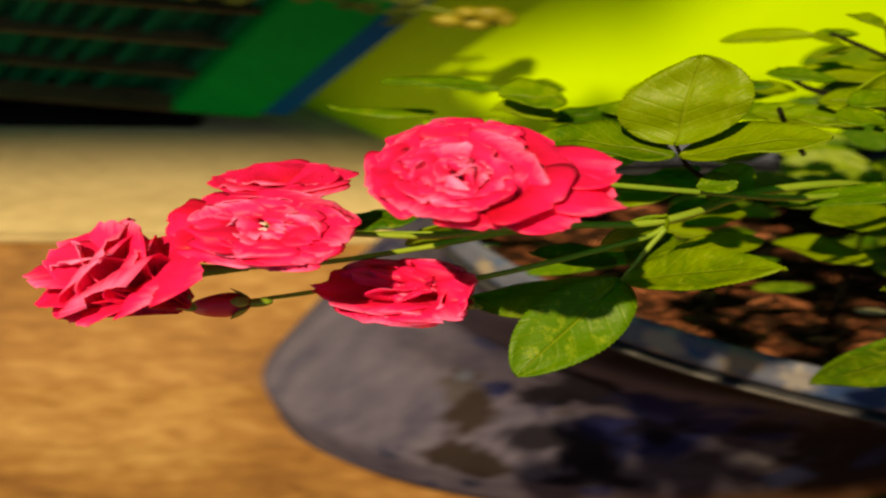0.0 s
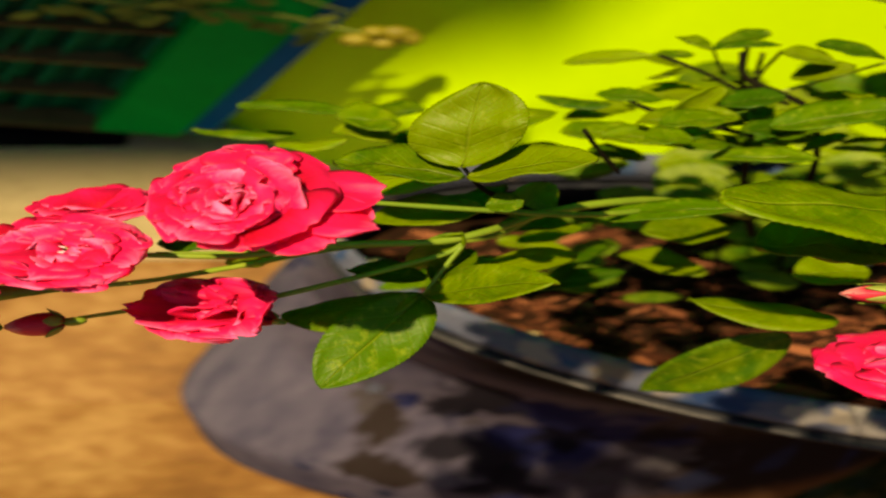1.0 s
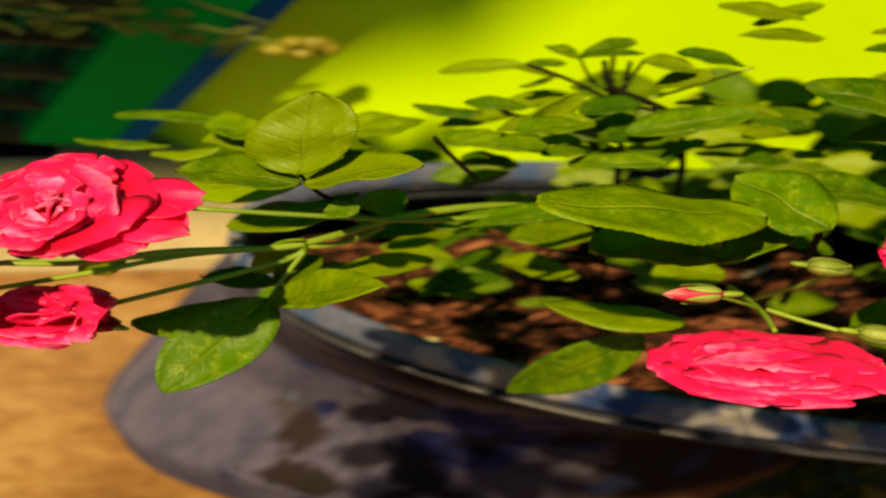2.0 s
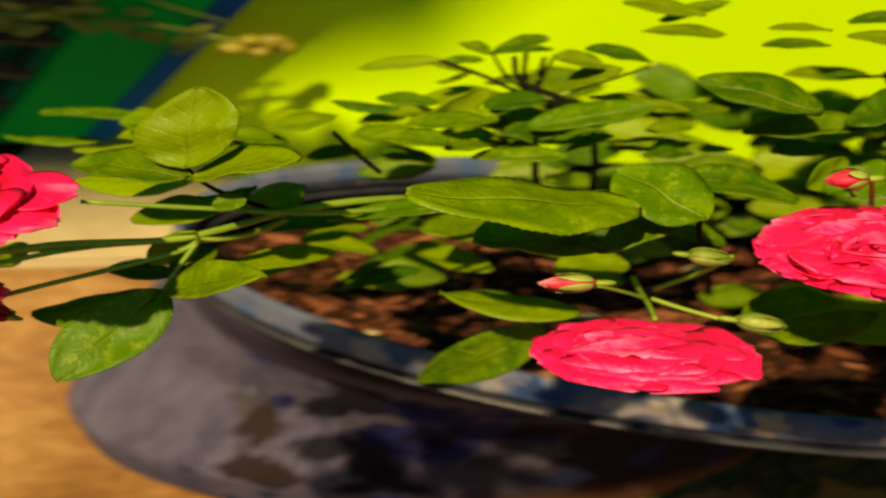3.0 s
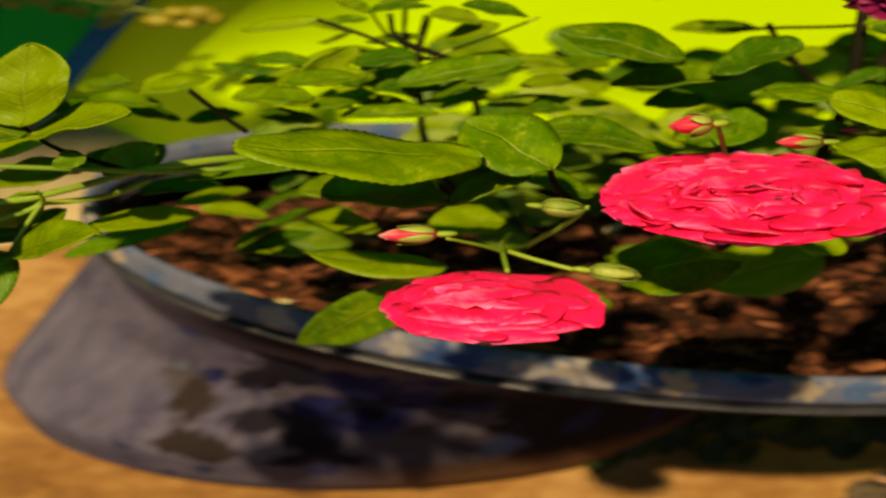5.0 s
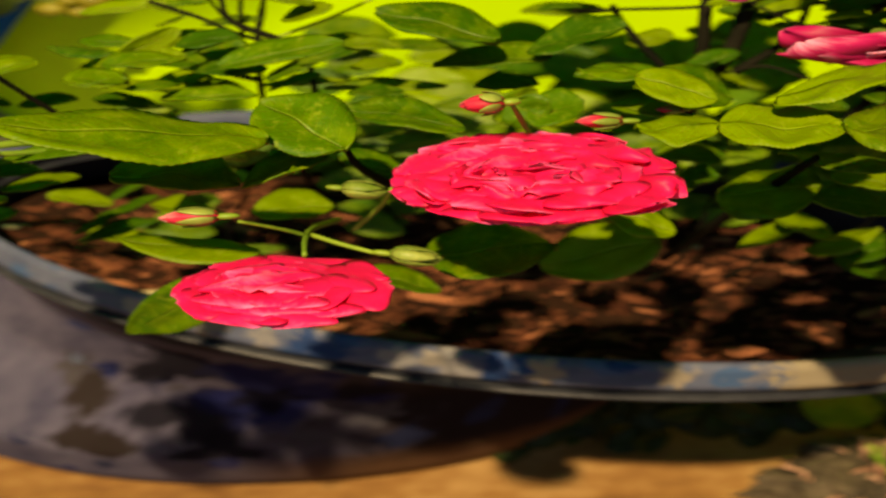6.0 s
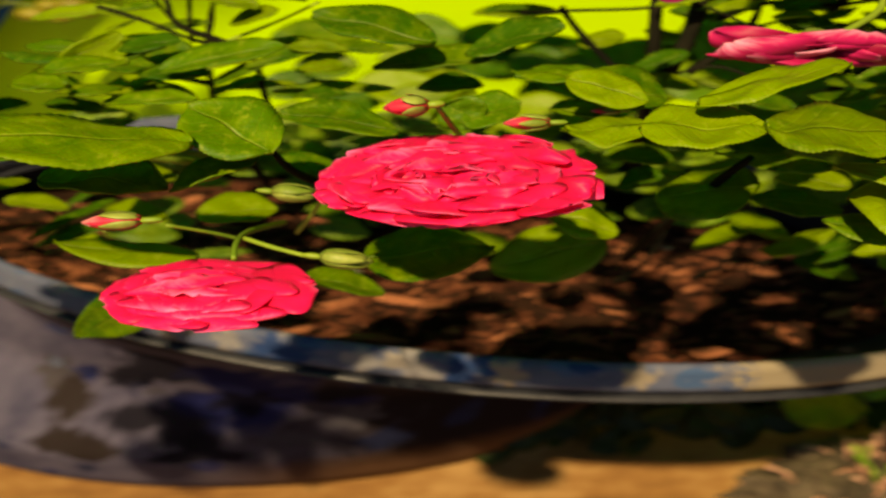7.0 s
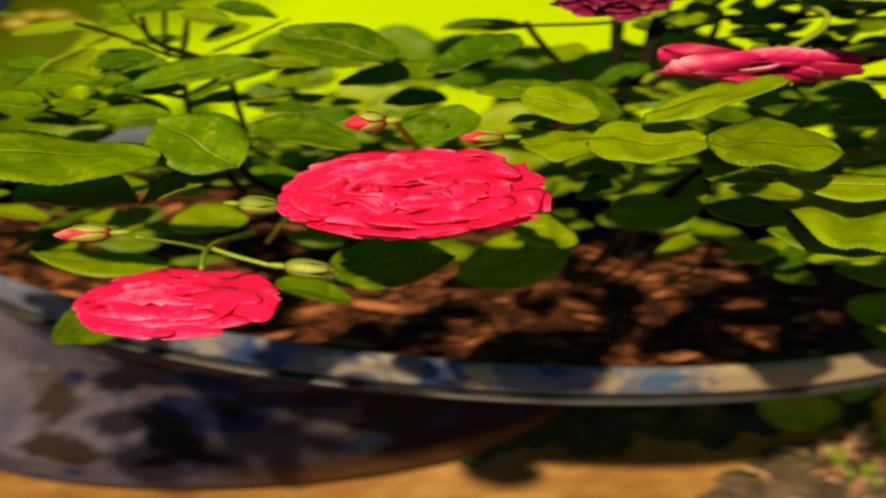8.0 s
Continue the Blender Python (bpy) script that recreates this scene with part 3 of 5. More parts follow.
for s in range(9):
    rng = random.Random(s + 40)
    bm = bmesh.new()
    bmesh.ops.create_icosphere(bm, subdivisions=1 if s % 3 else 2, radius=1.0)
    for v in bm.verts:
        v.co *= 1 + 0.45 * noise.noise(v.co * 1.3 + Vector((s * 7, 0, 0)))
        v.co.x *= 2.3 + 0.3 * s
        v.co.y *= 0.7 + 0.2 * noise.noise((v.co.x, s, 3))
        v.co.z *= 0.45 + 0.03 * s
    me = bpy.data.meshes.new("bark_chip")
    bm.to_mesh(me)
    bm.free()
    me.materials.append(PEBBLE if s == 8 else CHIP)
    chip_meshes.append(me)
rng = random.Random(5)
made = 0
while made < 275:
    f, r = rng.uniform(0, math.tau), math.sqrt(rng.uniform(0, 0.97))
    u, v = 0.212 * r * math.cos(f), 0.0545 * r * math.sin(f)
    c, s = math.cos(radians(-10)), math.sin(radians(-10))
    x, y = 0.220 + u * c - v * s, 0.3145 + u * s + v * c
    if y > 0.33 and x > 0.13 and rng.random() < 0.7:
        continue
    size = rng.choice((0.0013, 0.0016, 0.0020, 0.0027))
    ob = new("bark_chip", chip_meshes[8 if rng.random() < 0.012 else rng.randrange(8)])
    ob.parent = soil
    ob.matrix_basis = Matrix.Translation(Vector((x, y, soil_z(x, y) + size * 0.35)) - soil.location) @ pose(0, 0, 0, rng.uniform(-25, 25), rng.uniform(-14, 14), rng.uniform(-24, 24) + (180 if made % 2 else 0)) @ Matrix.Diagonal((size, size, size, 1))
    made += 1

# larger chips lie against the front of the rim
for i in range(22):
    f = radians(rng.uniform(252, 312))
    p = oval((0.221, 0.3145), 0, 0.2100, 0.0540, -10.7, 360)[int(math.degrees(f)) % 360]
    size = rng.uniform(0.0026, 0.0038)
    ob = new("bark_chip", chip_meshes[rng.randrange(8)])
    ob.parent = soil
    ob.matrix_basis = Matrix.Translation(Vector((p.x, p.y + rng.uniform(0, 0.006), soil_z(p.x, p.y) + rng.uniform(0.004, 0.010))) - soil.location) @ pose(0, 0, 0, rng.uniform(-10, 35), rng.uniform(-12, 12), rng.uniform(-20, 8)) @ Matrix.Diagonal((size, size, size, 1))

# the finer mulch between the chips
verts, faces = [], []
for i in range(1500):
    f, r = rng.uniform(0, math.tau), math.sqrt(rng.uniform(0, 0.97))
    u, v = 0.212 * r * math.cos(f), 0.0545 * r * math.sin(f)
    x, y = 0.220 + u * c - v * s, 0.3145 + u * s + v * c
    size = rng.uniform(0.0009, 0.0018)
    m = Matrix.Translation(Vector((x, y, soil_z(x, y) + size * 0.2)) - soil.location) @ pose(0, 0, 0, rng.uniform(-25, 25), rng.uniform(-20, 20), rng.uniform(-30, 30)) @ Matrix.Diagonal((size, size, size, 1))
    me = chip_meshes[rng.choice((1, 2, 4, 5, 7))]
    k = len(verts)
    verts += [m @ vert.co for vert in me.vertices]
    faces += [[k + j for j in p.vertices] for p in me.polygons]
me = bpy.data.meshes.new("bark_mulch")
me.from_pydata(verts, [], faces)
me.materials.append(MULCH)
mulch = tagged(new("bark_mulch", me), kind="stuff")
mulch.parent = soil

# ---------------------------------------------------------------- rose bush
bush = tagged(new("rose_bush"), "rose bush with double red blooms and green leaves in the pot", "rose bush")
bush.location = (0.19, 0.32, 0.17)
BASE = Vector(bush.location)
leaf_rng = random.Random(11)


def leaf(base, tip, half, young=0, cup=0.18, droop=0.06):
    """One leaflet, from its base to its tip, half as wide as the vector half: a folded, serrated blade with a thin body."""
    base, tip, half = Vector(base) - BASE, Vector(tip) - BASE, Vector(half)
    axis = tip - base
    up = axis.cross(half).normalized()
    if up.z < 0 and up.y > -0.3:
        up = -up
    w = half.length
    n, m = 50, 8
    twist = leaf_rng.uniform(-0.12, 0.12)
    seed = leaf_rng.uniform(0, 50)
    fold = cup * leaf_rng.uniform(0.7, 1.6)
    rows, uvs = [], []
    for i in range(n + 1):
        v = i / n
        shape = math.sin(math.pi * v ** 0.92) ** (0.58 + 0.06 * v) if 0 < v < 1 else 0.0
        shape = max(shape, 0.015)
        row = []
        for j in range(m + 1):
            u = 2 * j / m - 1
            tooth = 1 + (0.016 * (1 if i % 2 else -1) if abs(u) > 0.99 and 3 < i < n - 1 else 0)
            side = u * shape * tooth
            lift = fold * w * (abs(u) ** 1.4) * shape - droop * axis.length * (v - 0.35) ** 2 + w * 0.16 * noise.noise((u * 1.6 + seed, v * 3, 0)) + w * 0.04 * abs(u) * shape * noise.noise((u * 3 + seed, v * 7, 4)) + twist * w * u * v
            row.append(base + axis * v + half * side + up * lift)
            uvs.append(((u + 1) / 2, v))
        rows.append(row)
    if (rows[1][m] - rows[1][0]).cross(rows[2][0] - rows[1][0]).dot(up) > 0:
        rows = [r[::-1] for r in rows]
    return grid_mesh(rows, "leaf", (LEAF, LEAF_YOUNG, LEAF_SHADED)[young], bush, 0.00035, uvs=uvs)


def joined(leaves, name):
    """Leaves that nobody can tell apart, as one mesh under the bush."""
    verts, faces, flat, slots = [], [], [], []
    for ob in leaves:
        me, k = ob.data, len(verts)
        verts += [v.co.copy() for v in me.vertices]
        faces += [[k + j for j in p.vertices] for p in me.polygons]
        for d in me.uv_layers["blade"].data:
            flat.extend(d.uv)
        slots += [int(me.materials[0] == LEAF_YOUNG)] * len(me.polygons)
        bpy.data.objects.remove(ob)
        bpy.data.meshes.remove(me)
    me = bpy.data.meshes.new(name)
    me.from_pydata(verts, [], faces)
    me.uv_layers.new(name="blade").data.foreach_set("uv", flat)
    me.materials.append(LEAF)
    me.materials.append(LEAF_YOUNG)
    me.polygons.foreach_set("material_index", slots)
    me.polygons.foreach_set("use_smooth", [True] * len(faces))
    ob = tagged(new(name, me), kind="stuff")
    ob.parent = bush
    return ob


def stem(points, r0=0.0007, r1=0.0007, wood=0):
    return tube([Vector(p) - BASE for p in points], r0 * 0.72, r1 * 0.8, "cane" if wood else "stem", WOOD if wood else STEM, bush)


def affine(c, ex, ey, ez):
    m = Matrix.Identity(4)
    for i in range(3):
        m[i][0], m[i][1], m[i][2], m[i][3] = ex[i], ey[i], ez[i], c[i]
    return m


def bloom(c, ex, ey, ez, turn=(0, 0, 0), rings=None, seed=1, mat=None, label="double red rose in full bloom", stray=(), ruffle=0.6, dome=0.06, cup=0.34, calyx=1.0, jumble=0.5, heart=(0, 0), stamens=False, back=1.0, inner=None):
    """A double rose: rings of ruffled petals round a heart, and a green calyx behind; turn tips its face, jumble loosens the petals."""
    rng = random.Random(seed)
    rings = rings or ((6, 84, 1.02, 0.68), (6, 70, 0.95, 0.62), (7, 56, 0.84, 0.54), (6, 42, 0.72, 0.46), (5, 28, 0.58, 0.38), (4, 14, 0.46, 0.3))
    spin = pose(0, 0, 0, *turn)
    petals = []
    for ri, (count, open_deg, length, width, foot, start_deg) in enumerate([(1, o, l, w, 0.05, a) for a, o, l, w in stray] + [(*r, 0.05, 0)[:5] + (0,) for r in rings]):
        start = rng.uniform(0, math.tau)
        for k in range(count):
            f = radians(start_deg) if count == 1 else start + (k + rng.uniform(-0.3, 0.3) * (1 + jumble)) * math.tau / count
            rad, tan, up = Vector((math.cos(f), math.sin(f), 0)), Vector((-math.sin(f), math.cos(f), 0)), Vector((0, 0, 1))
            loose = 0.0 if count == 1 else jumble
            op = radians(open_deg + rng.uniform(-8, 8) + loose * rng.uniform(-22, 14))
            if ri == len(stray):
                loose *= 0.15
            ln, wd = length * rng.uniform(0.9 - 0.14 * loose, 1.06), width * rng.uniform(0.85, 1.2 + 0.2 * loose)
            curl = rng.uniform(0.1, 0.45 + 0.5 * loose) * back
            ph = rng.uniform(0, 50)
            roll = loose * rng.uniform(-0.55, 0.55)
            deep = max(0, ri - len(stray)) / len(rings)
            root = Vector((rng.uniform(-0.16, 0.16) * loose + heart[0] * deep, rng.uniform(-0.16, 0.16) * loose + heart[1] * deep, -0.12 + rng.uniform(-0.05, 0.06) * loose))
            rows = []
            n, m = 14, 12
            pos = root + rad * foot + up * (0.2 * (1 - foot) * (foot > 0.05))
            for i in range(n + 1):
                v, last = 1 - (1 - i / n) ** 1.7, 1 - (1 - max(i - 1, 0) / n) ** 1.7
                bend = op - 0.5 + 0.75 * v + (curl * (v - 0.72) * 4 if v > 0.72 else 0)
                step = (rad * math.sin(bend) + up * math.cos(bend)) * (ln * (v - last))
                if i:
                    pos = pos + step
                ahead = rad * math.sin(bend) + up * math.cos(bend)
                out = (rad * math.cos(bend) - up * math.sin(bend))
                w = wd * (0.22 + 0.78 * math.sin(min(1.0, v * 1.15) * math.pi / 2)) * (1 if v < 0.55 else max(0.34, max(0.0, 1 - ((v - 0.55) / 0.452) ** 3) ** 0.5))
                row = []
                for j in range(m + 1):
                    u = 2 * j / m - 1
                    ruff = ruffle * (0.5 if ri == len(stray) else 1.0) * 0.13 * v * v * noise.noise((u * 1.7 + ph, v * 1.5, ri)) * 2 + ruffle * 0.035 * v * noise.noise((u * 5 + ph, v * 3, ri + 9)) * 2 + roll * w * u * v
                    cupped = -out * (w * cup * u * u) * (1 - 0.7 * v) - out * (dome * wd * (1 - u * u) * math.sin(math.pi * v)) + out * (0.1 * wd * u * u * v ** 6)
                    notch = -0.05 * math.exp(-(u * 5) ** 2) * (v ** 6)
                    row.append(spin @ (pos + tan * (w * u) + cupped + out * ruff + ahead * (notch - 0.06 * u * u * v)))
                rows.append(row)
            petals.append((rows, inner if inner and deep > 0.35 else mat or PETAL))
    flat = [p for rows, skin in petals for r in rows for p in r]
    lo, hi = [min(p[i] for p in flat) for i in (0, 1)], [max(p[i] for p in flat) for i in (0, 1)]
    fit = affine(((-lo[0] - hi[0]) / (hi[0] - lo[0]), (-lo[1] - hi[1]) / (hi[1] - lo[1]), 0), (2 / (hi[0] - lo[0]), 0, 0), (0, 2 / (hi[1] - lo[1]), 0), (0, 0, 1))
    place = affine(Vector(c) - BASE, ex, ey, ez) @ fit
    bm = bmesh.new()
    bmesh.ops.create_uvsphere(bm, u_segments=10, v_segments=6, radius=1.0)
    for v in bm.verts:
        v.co = place @ spin @ Vector((v.co.x * 0.16 * calyx, v.co.y * 0.16 * calyx, v.co.z * 0.2 * calyx - 0.22 * calyx))
    bmesh.ops.recalc_face_normals(bm, faces=bm.faces)
    head = part("rose_bloom", bm, SEPAL, bush, label)
    for k in range(5):
        f = k * math.tau / 5 + seed
        rows = []
        for i in range(7):
            v = i / 6
            r, z = (0.10 + 0.26 * v) * calyx, (-0.30 + 0.18 * v) * calyx
            w = (0.07 * math.sin(math.pi * (0.15 + 0.85 * v)) + 0.004) * calyx
            rad, tan = Vector((math.cos(f), math.sin(f), 0)), Vector((-math.sin(f), math.cos(f), 0))
            rows.append([place @ spin @ (rad * r + tan * (w * s) + Vector((0, 0, z + 0.03 * abs(s)))) for s in (-1, -0.3, 0.3, 1)])
        grid_mesh(rows, "sepal", SEPAL, head, 0.0002)
    # small pale balls added in place of the pale petals at the heart
    if stamens:
        bm = bmesh.new()
        for k in range(26):
            f, r = rng.uniform(0, math.tau), 0.22 * math.sqrt(rng.random())
            ball = bmesh.ops.create_icosphere(bm, subdivisions=1, radius=rng.uniform(0.02, 0.035))["verts"]
            for v in ball:
                v.co = place @ spin @ (v.co + Vector((heart[0] + r * math.cos(f), heart[1] + r * math.sin(f), 0.24 + rng.uniform(-0.06, 0.06))))
        part("stamens", bm, HEART_BEAD, head, "small pink beads standing for the pale petal heart")
    for rows, skin in petals:
        grid_mesh([[place @ p for p in r] for r in rows], "petal", skin, head, 0.00018)
    return head


def bud(c, ex, ey, ez, turn=0, red=0.6, seed=1, label="small pointed red rosebud in green sepals"):
    """A bud along its local x: a wrapped egg of petals held by five sepals."""
    place = affine(Vector(c) - BASE, ex, ey, ez) @ pose(0, 0, 0, 0, 0, turn)
    bm = bmesh.new()
    bmesh.ops.create_uvsphere(bm, u_segments=10, v_segments=8, radius=1.0)
    for v in bm.verts:
        v.co = place @ Vector((v.co.z * 0.4 - 0.9, v.co.x * 0.34, v.co.y * 0.34))
    head = part("rosebud", bm, STEM, bush, label)
    # wrapped petals, each over the edge of the next
    for k in range(5):
        f = k * math.tau / 5 + seed
        rows = []
        for i in range(11):
            v = i / 10
            x = -0.72 + (1.62 + 0.1 * math.sin(k * 2.4)) * v
            z = (x - 0.05) / (0.85 if x > 0.05 else 0.78)
            r = math.sqrt(max(0.03, 1 - z * z)) * (0.84 - 0.14 * z)
            rows.append([place @ Vector((x + 0.05 * math.cos(5 * q), r * (0.94 + 0.07 * q) * math.cos(f + 1.1 * q), r * (0.94 + 0.07 * q) * math.sin(f + 1.1 * q))) for q in (-1, -0.6, -0.2, 0.2, 0.6, 1)])
        grid_mesh(rows, "petal", BUD if red > 0.3 else SEPAL, head, 0.0001)
    for k in range(5):
        f = k * math.tau / 5 + seed * 0.7
        rows = []
        for i in range(9):
            v = i / 8
            x = -0.66 + (1.62 - red) * v
            z = (x - 0.05) / (0.82 if x > 0.05 else 0.75)
            r = math.sqrt(max(0.06, 1 - z * z)) * (0.86 - 0.12 * z) * 1.09 + 0.05 + 0.16 * v ** 4
            half = (0.5 if red > 0.3 else 0.66) * math.sin(math.pi * (0.25 + 0.75 * v)) + 0.02
            rows.append([place @ Vector((x, r * math.cos(f + half * s), r * math.sin(f + half * s))) for s in (-1, -0.4, 0.4, 1)])
        grid_mesh(rows, "sepal", SEPAL, head, 0.00015)
    return head


# blooms
bloom((0.0081, 0.1559, 0.4469), (0.0226, -0.0035, 0.0023), (0.0004, 0.0142, -0.0002), (-0.0009, -0.0157, 0.0153), (-22, -10, 0), ((8, 78, 0.62, 0.54, 0.42), (8, 62, 0.58, 0.48, 0.34), (8, 48, 0.54, 0.44, 0.26), (6, 36, 0.5, 0.38, 0.18), (5, 20, 0.46, 0.34, 0.06)), 3, None, "large double red rose with loose outer petals",
      ((12, 96, 1.40, 0.40), (-14, 94, 1.36, 0.42), (-36, 96, 1.3, 0.42)), 0.9, 0.16, 0.34, 1.0, 0.6, (-0.12, -0.22), False, 0.8, PETAL_HEART)
bloom((-0.0348, 0.1622, 0.4255), (0.0185, -0.0008, -0.0006), (-0.0012, 0.0113, -0.0006), (0.0026, -0.0122, 0.0130), (-20, -14, 30), ((7, 82, 0.72, 0.6, 0.3), (6, 62, 0.66, 0.52, 0.25), (6, 46, 0.6, 0.46, 0.2), (5, 30, 0.5, 0.4, 0.16)), 5, None, "double red rose in full bloom with a pale heart",
      (), 1.2, 0.26, 0.38, 1.0, 0.5, (0.1, -0.1), True, 0.6, PETAL_HEART)
bloom((-0.0337, 0.1853, 0.4153), (0.0159, 0.0007, 0.0007), (-0.0008, 0.0075, -0.0013), (0.0019, -0.0106, 0.0105), (-55, 14, 10), ((5, 66, 1.0, 0.7), (5, 50, 0.96, 0.6), (5, 33, 0.92, 0.5)), 8, None, "double red rose in full bloom", (), 0.8, 0.1, 0.3, 1.0, 0.7)
bloom((-0.0629, 0.1557, 0.4195), (0.0162, -0.0028, -0.0025), (0.0005, 0.0120, 0.0027), (0.0047, -0.0114, 0.0131), (-20, -74, 0), ((6, 66, 0.95, 0.62), (6, 48, 1.08, 0.6), (5, 32, 1.12, 0.54), (3, 14, 1.05, 0.46)), 12, None, "double red rose seen from the side", (), 0.3, 0.24, 0.3, 0.5, 0.1, (0, 0), False, 0.35, PETAL_HEART)
bloom((-0.0102, 0.1638, 0.4054), (0.0166, -0.0020, -0.0018), (0.0015, 0.0086, 0.0011), (0.0006, -0.0097, 0.0115), (-14, -62, 0), ((7, 72, 1.0, 0.6), (7, 56, 1.0, 0.54), (6, 38, 0.92, 0.48), (4, 20, 0.8, 0.42)), 15, None, "small ragged red rose seen from the side", (), 0.9, 0.1, 0.26, 0.6, 0.5)
bloom((0.2005, 0.1557, 0.4255), (0.0284, -0.0114, 0.0088), (0.0042, 0.0170, -0.0033), (-0.0068, -0.0190, 0.0193), (-14, 4, 0), ((11, 88, 0.46, 0.44, 0.58), (10, 68, 0.50, 0.44, 0.46), (8, 50, 0.52, 0.42, 0.34), (7, 36, 0.50, 0.40, 0.22), (5, 20, 0.46, 0.36, 0.08)), 21, None, "large full double red rose", (), 1.4, 0.36, 0.42, 1.0, 0.6, (0, 0), False, 0.5)
bloom((0.1462, 0.1489, 0.4006), (0.0243, -0.0049, 0.0034), (0.0007, 0.0122, -0.0022), (-0.0007, -0.0124, 0.0148), (-22, -6, 30), ((7, 88, 0.62, 0.62, 0.4), (6, 70, 0.64, 0.62, 0.28), (5, 52, 0.66, 0.60, 0.16), (4, 30, 0.6, 0.55, 0.06)), 26, None, "flat round red rose hanging over the rim", (), 1.0, 0.34, 0.36, 1.0, 0.35, (0, 0), False, 0.5)
bloom((0.2871, 0.1883, 0.4297), (0.0248, -0.0048, -0.0016), (0.0045, 0.0100, -0.0013), (-0.0047, -0.0101, 0.0085), (72, 0, 20), ((6, 90, 1.1, 0.85), (5, 80, 0.95, 0.75), (4, 50, 0.7, 0.5)), 31, PETAL_OLD, "faded magenta rose hanging face down", (), 0.4, 0.22, 0.1)
bloom((0.2550, 0.2181, 0.4285), (0.0171, -0.0027, -0.0006), (0.0036, 0.0102, -0.0012), (-0.0027, -0.0094, 0.0070), (60, 0, 0), ((7, 80, 1.02, 0.6), (6, 55, 0.8, 0.5), (5, 30, 0.6, 0.4)), 35, PETAL_DARK, "dark magenta rose high in the bush")
# buds
bud((-0.0451, 0.1626, 0.4015), (-0.0079, -0.0004, -0.0004), (-0.0000, 0.0022, 0.0020), (0.0010, -0.0037, 0.0046), 0, 1.15, 2)
bud((0.1295, 0.1538, 0.4195), (-0.0074, 0.0004, -0.0003), (0.0001, 0.0016, 0.0014), (0.0001, -0.0027, 0.0029), 0, 0.5, 3)
bud((0.1755, 0.1585, 0.3987), (0.0070, -0.0012, -0.0003), (0.0001, 0.0016, 0.0015), (-0.0006, -0.0026, 0.0030), 0, 0.1, 4, "closed green rosebud")
bud((0.1917, 0.1707, 0.4327), (-0.0058, 0.0002, -0.0004), (0.0001, 0.0019, 0.0017), (-0.0010, -0.0036, 0.0033), 0, 0.75, 5)
bud((0.2187, 0.1731, 0.4241), (-0.0063, 0.0005, -0.0002), (0.0001, 0.0014, 0.0013), (-0.0012, -0.0028, 0.0026), 0, 0.6, 6)
bud((0.2418, 0.1942, 0.4075), (-0.0042, 0.0003, -0.0001), (0.0000, 0.0008, 0.0007), (-0.0010, -0.0021, 0.0019), 0, 0.6, 9)
bud((0.1648, 0.1720, 0.4070), (0.0062, -0.0009, -0.0002), (0.0001, 0.0015, 0.0014), (-0.0004, -0.0028, 0.0028), 0, 0.1, 7, "closed green rosebud")

# leaves of the long shoot
leaf((0.0457, 0.1811, 0.4300), (0.0498, 0.1894, 0.4455), (0.0121, -0.0035, 0.0040), 0, 0.1)
leaf((0.0470, 0.1806, 0.4275), (0.0719, 0.1712, 0.4421), (0.0012, 0.0062, -0.0015))
leaf((0.0464, 0.1808, 0.4275), (0.0184, 0.1885, 0.4254), (0.0004, 0.0070, -0.0015))
leaf((0.0378, 0.1711, 0.4001), (0.0152, 0.1508, 0.3939), (0.0087, -0.0026, -0.0023), 1)
leaf((0.0380, 0.1705, 0.4010), (0.0640, 0.1545, 0.4240), (0.0003, 0.0062, -0.0010))
leaf((0.0366, 0.1711, 0.4001), (0.0053, 0.1729, 0.3895), (-0.0008, 0.0063, -0.0024))
leaf((0.0392, 0.1739, 0.4027), (0.0496, 0.1818, 0.4031), (-0.0030, 0.0039, -0.0018))
leaf((0.0384, 0.1814, 0.3946), (0.0198, 0.1884, 0.3900), (0.0004, 0.0046, -0.0013))
leaf((-0.0044, 0.1848, 0.4055), (-0.0234, 0.1872, 0.3996), (-0.0002, 0.0041, -0.0017))
leaf((0.0042, 0.1859, 0.4012), (-0.0083, 0.1864, 0.3935), (0.0020, -0.0001, -0.0028))
leaf((0.0582, 0.2014, 0.4033), (0.0426, 0.2092, 0.3901), (0.0015, 0.0048, -0.0010))
leaf((0.0514, 0.1916, 0.4065), (0.0251, 0.2017, 0.3938), (-0.0002, 0.0068, -0.0019))
leaf((0.0512, 0.1780, 0.4216), (0.0588, 0.1766, 0.4236), (0.0001, 0.0028, -0.0001), 1)
leaf((0.0580, 0.1902, 0.4056), (0.0691, 0.2001, 0.4058), (0.0038, -0.0007, -0.0032))
leaf((0.0630, 0.1967, 0.4050), (0.0349, 0.2075, 0.3930), (-0.0000, 0.0041, -0.0017), 1)
leaf((0.0461, 0.1772, 0.4133), (0.0342, 0.1788, 0.4004), (0.0038, -0.0001, -0.0026), 1)
leaf((0.0510, 0.1849, 0.3934), (0.0769, 0.2000, 0.3816), (0.0002, 0.0045, -0.0012), 1)
leaf((0.1117, 0.1934, 0.4048), (0.0748, 0.1997, 0.3949), (0.0006, 0.0045, -0.0012), 1)
# thin leaves far to the side
leaf((-0.0179, 0.2807, 0.3618), (0.0166, 0.2738, 0.3661), (-0.0004, 0.0041, -0.0017), 1)
leaf((-0.0021, 0.2872, 0.3438), (-0.0359, 0.2922, 0.3405), (-0.0005, 0.0041, -0.0017), 1)
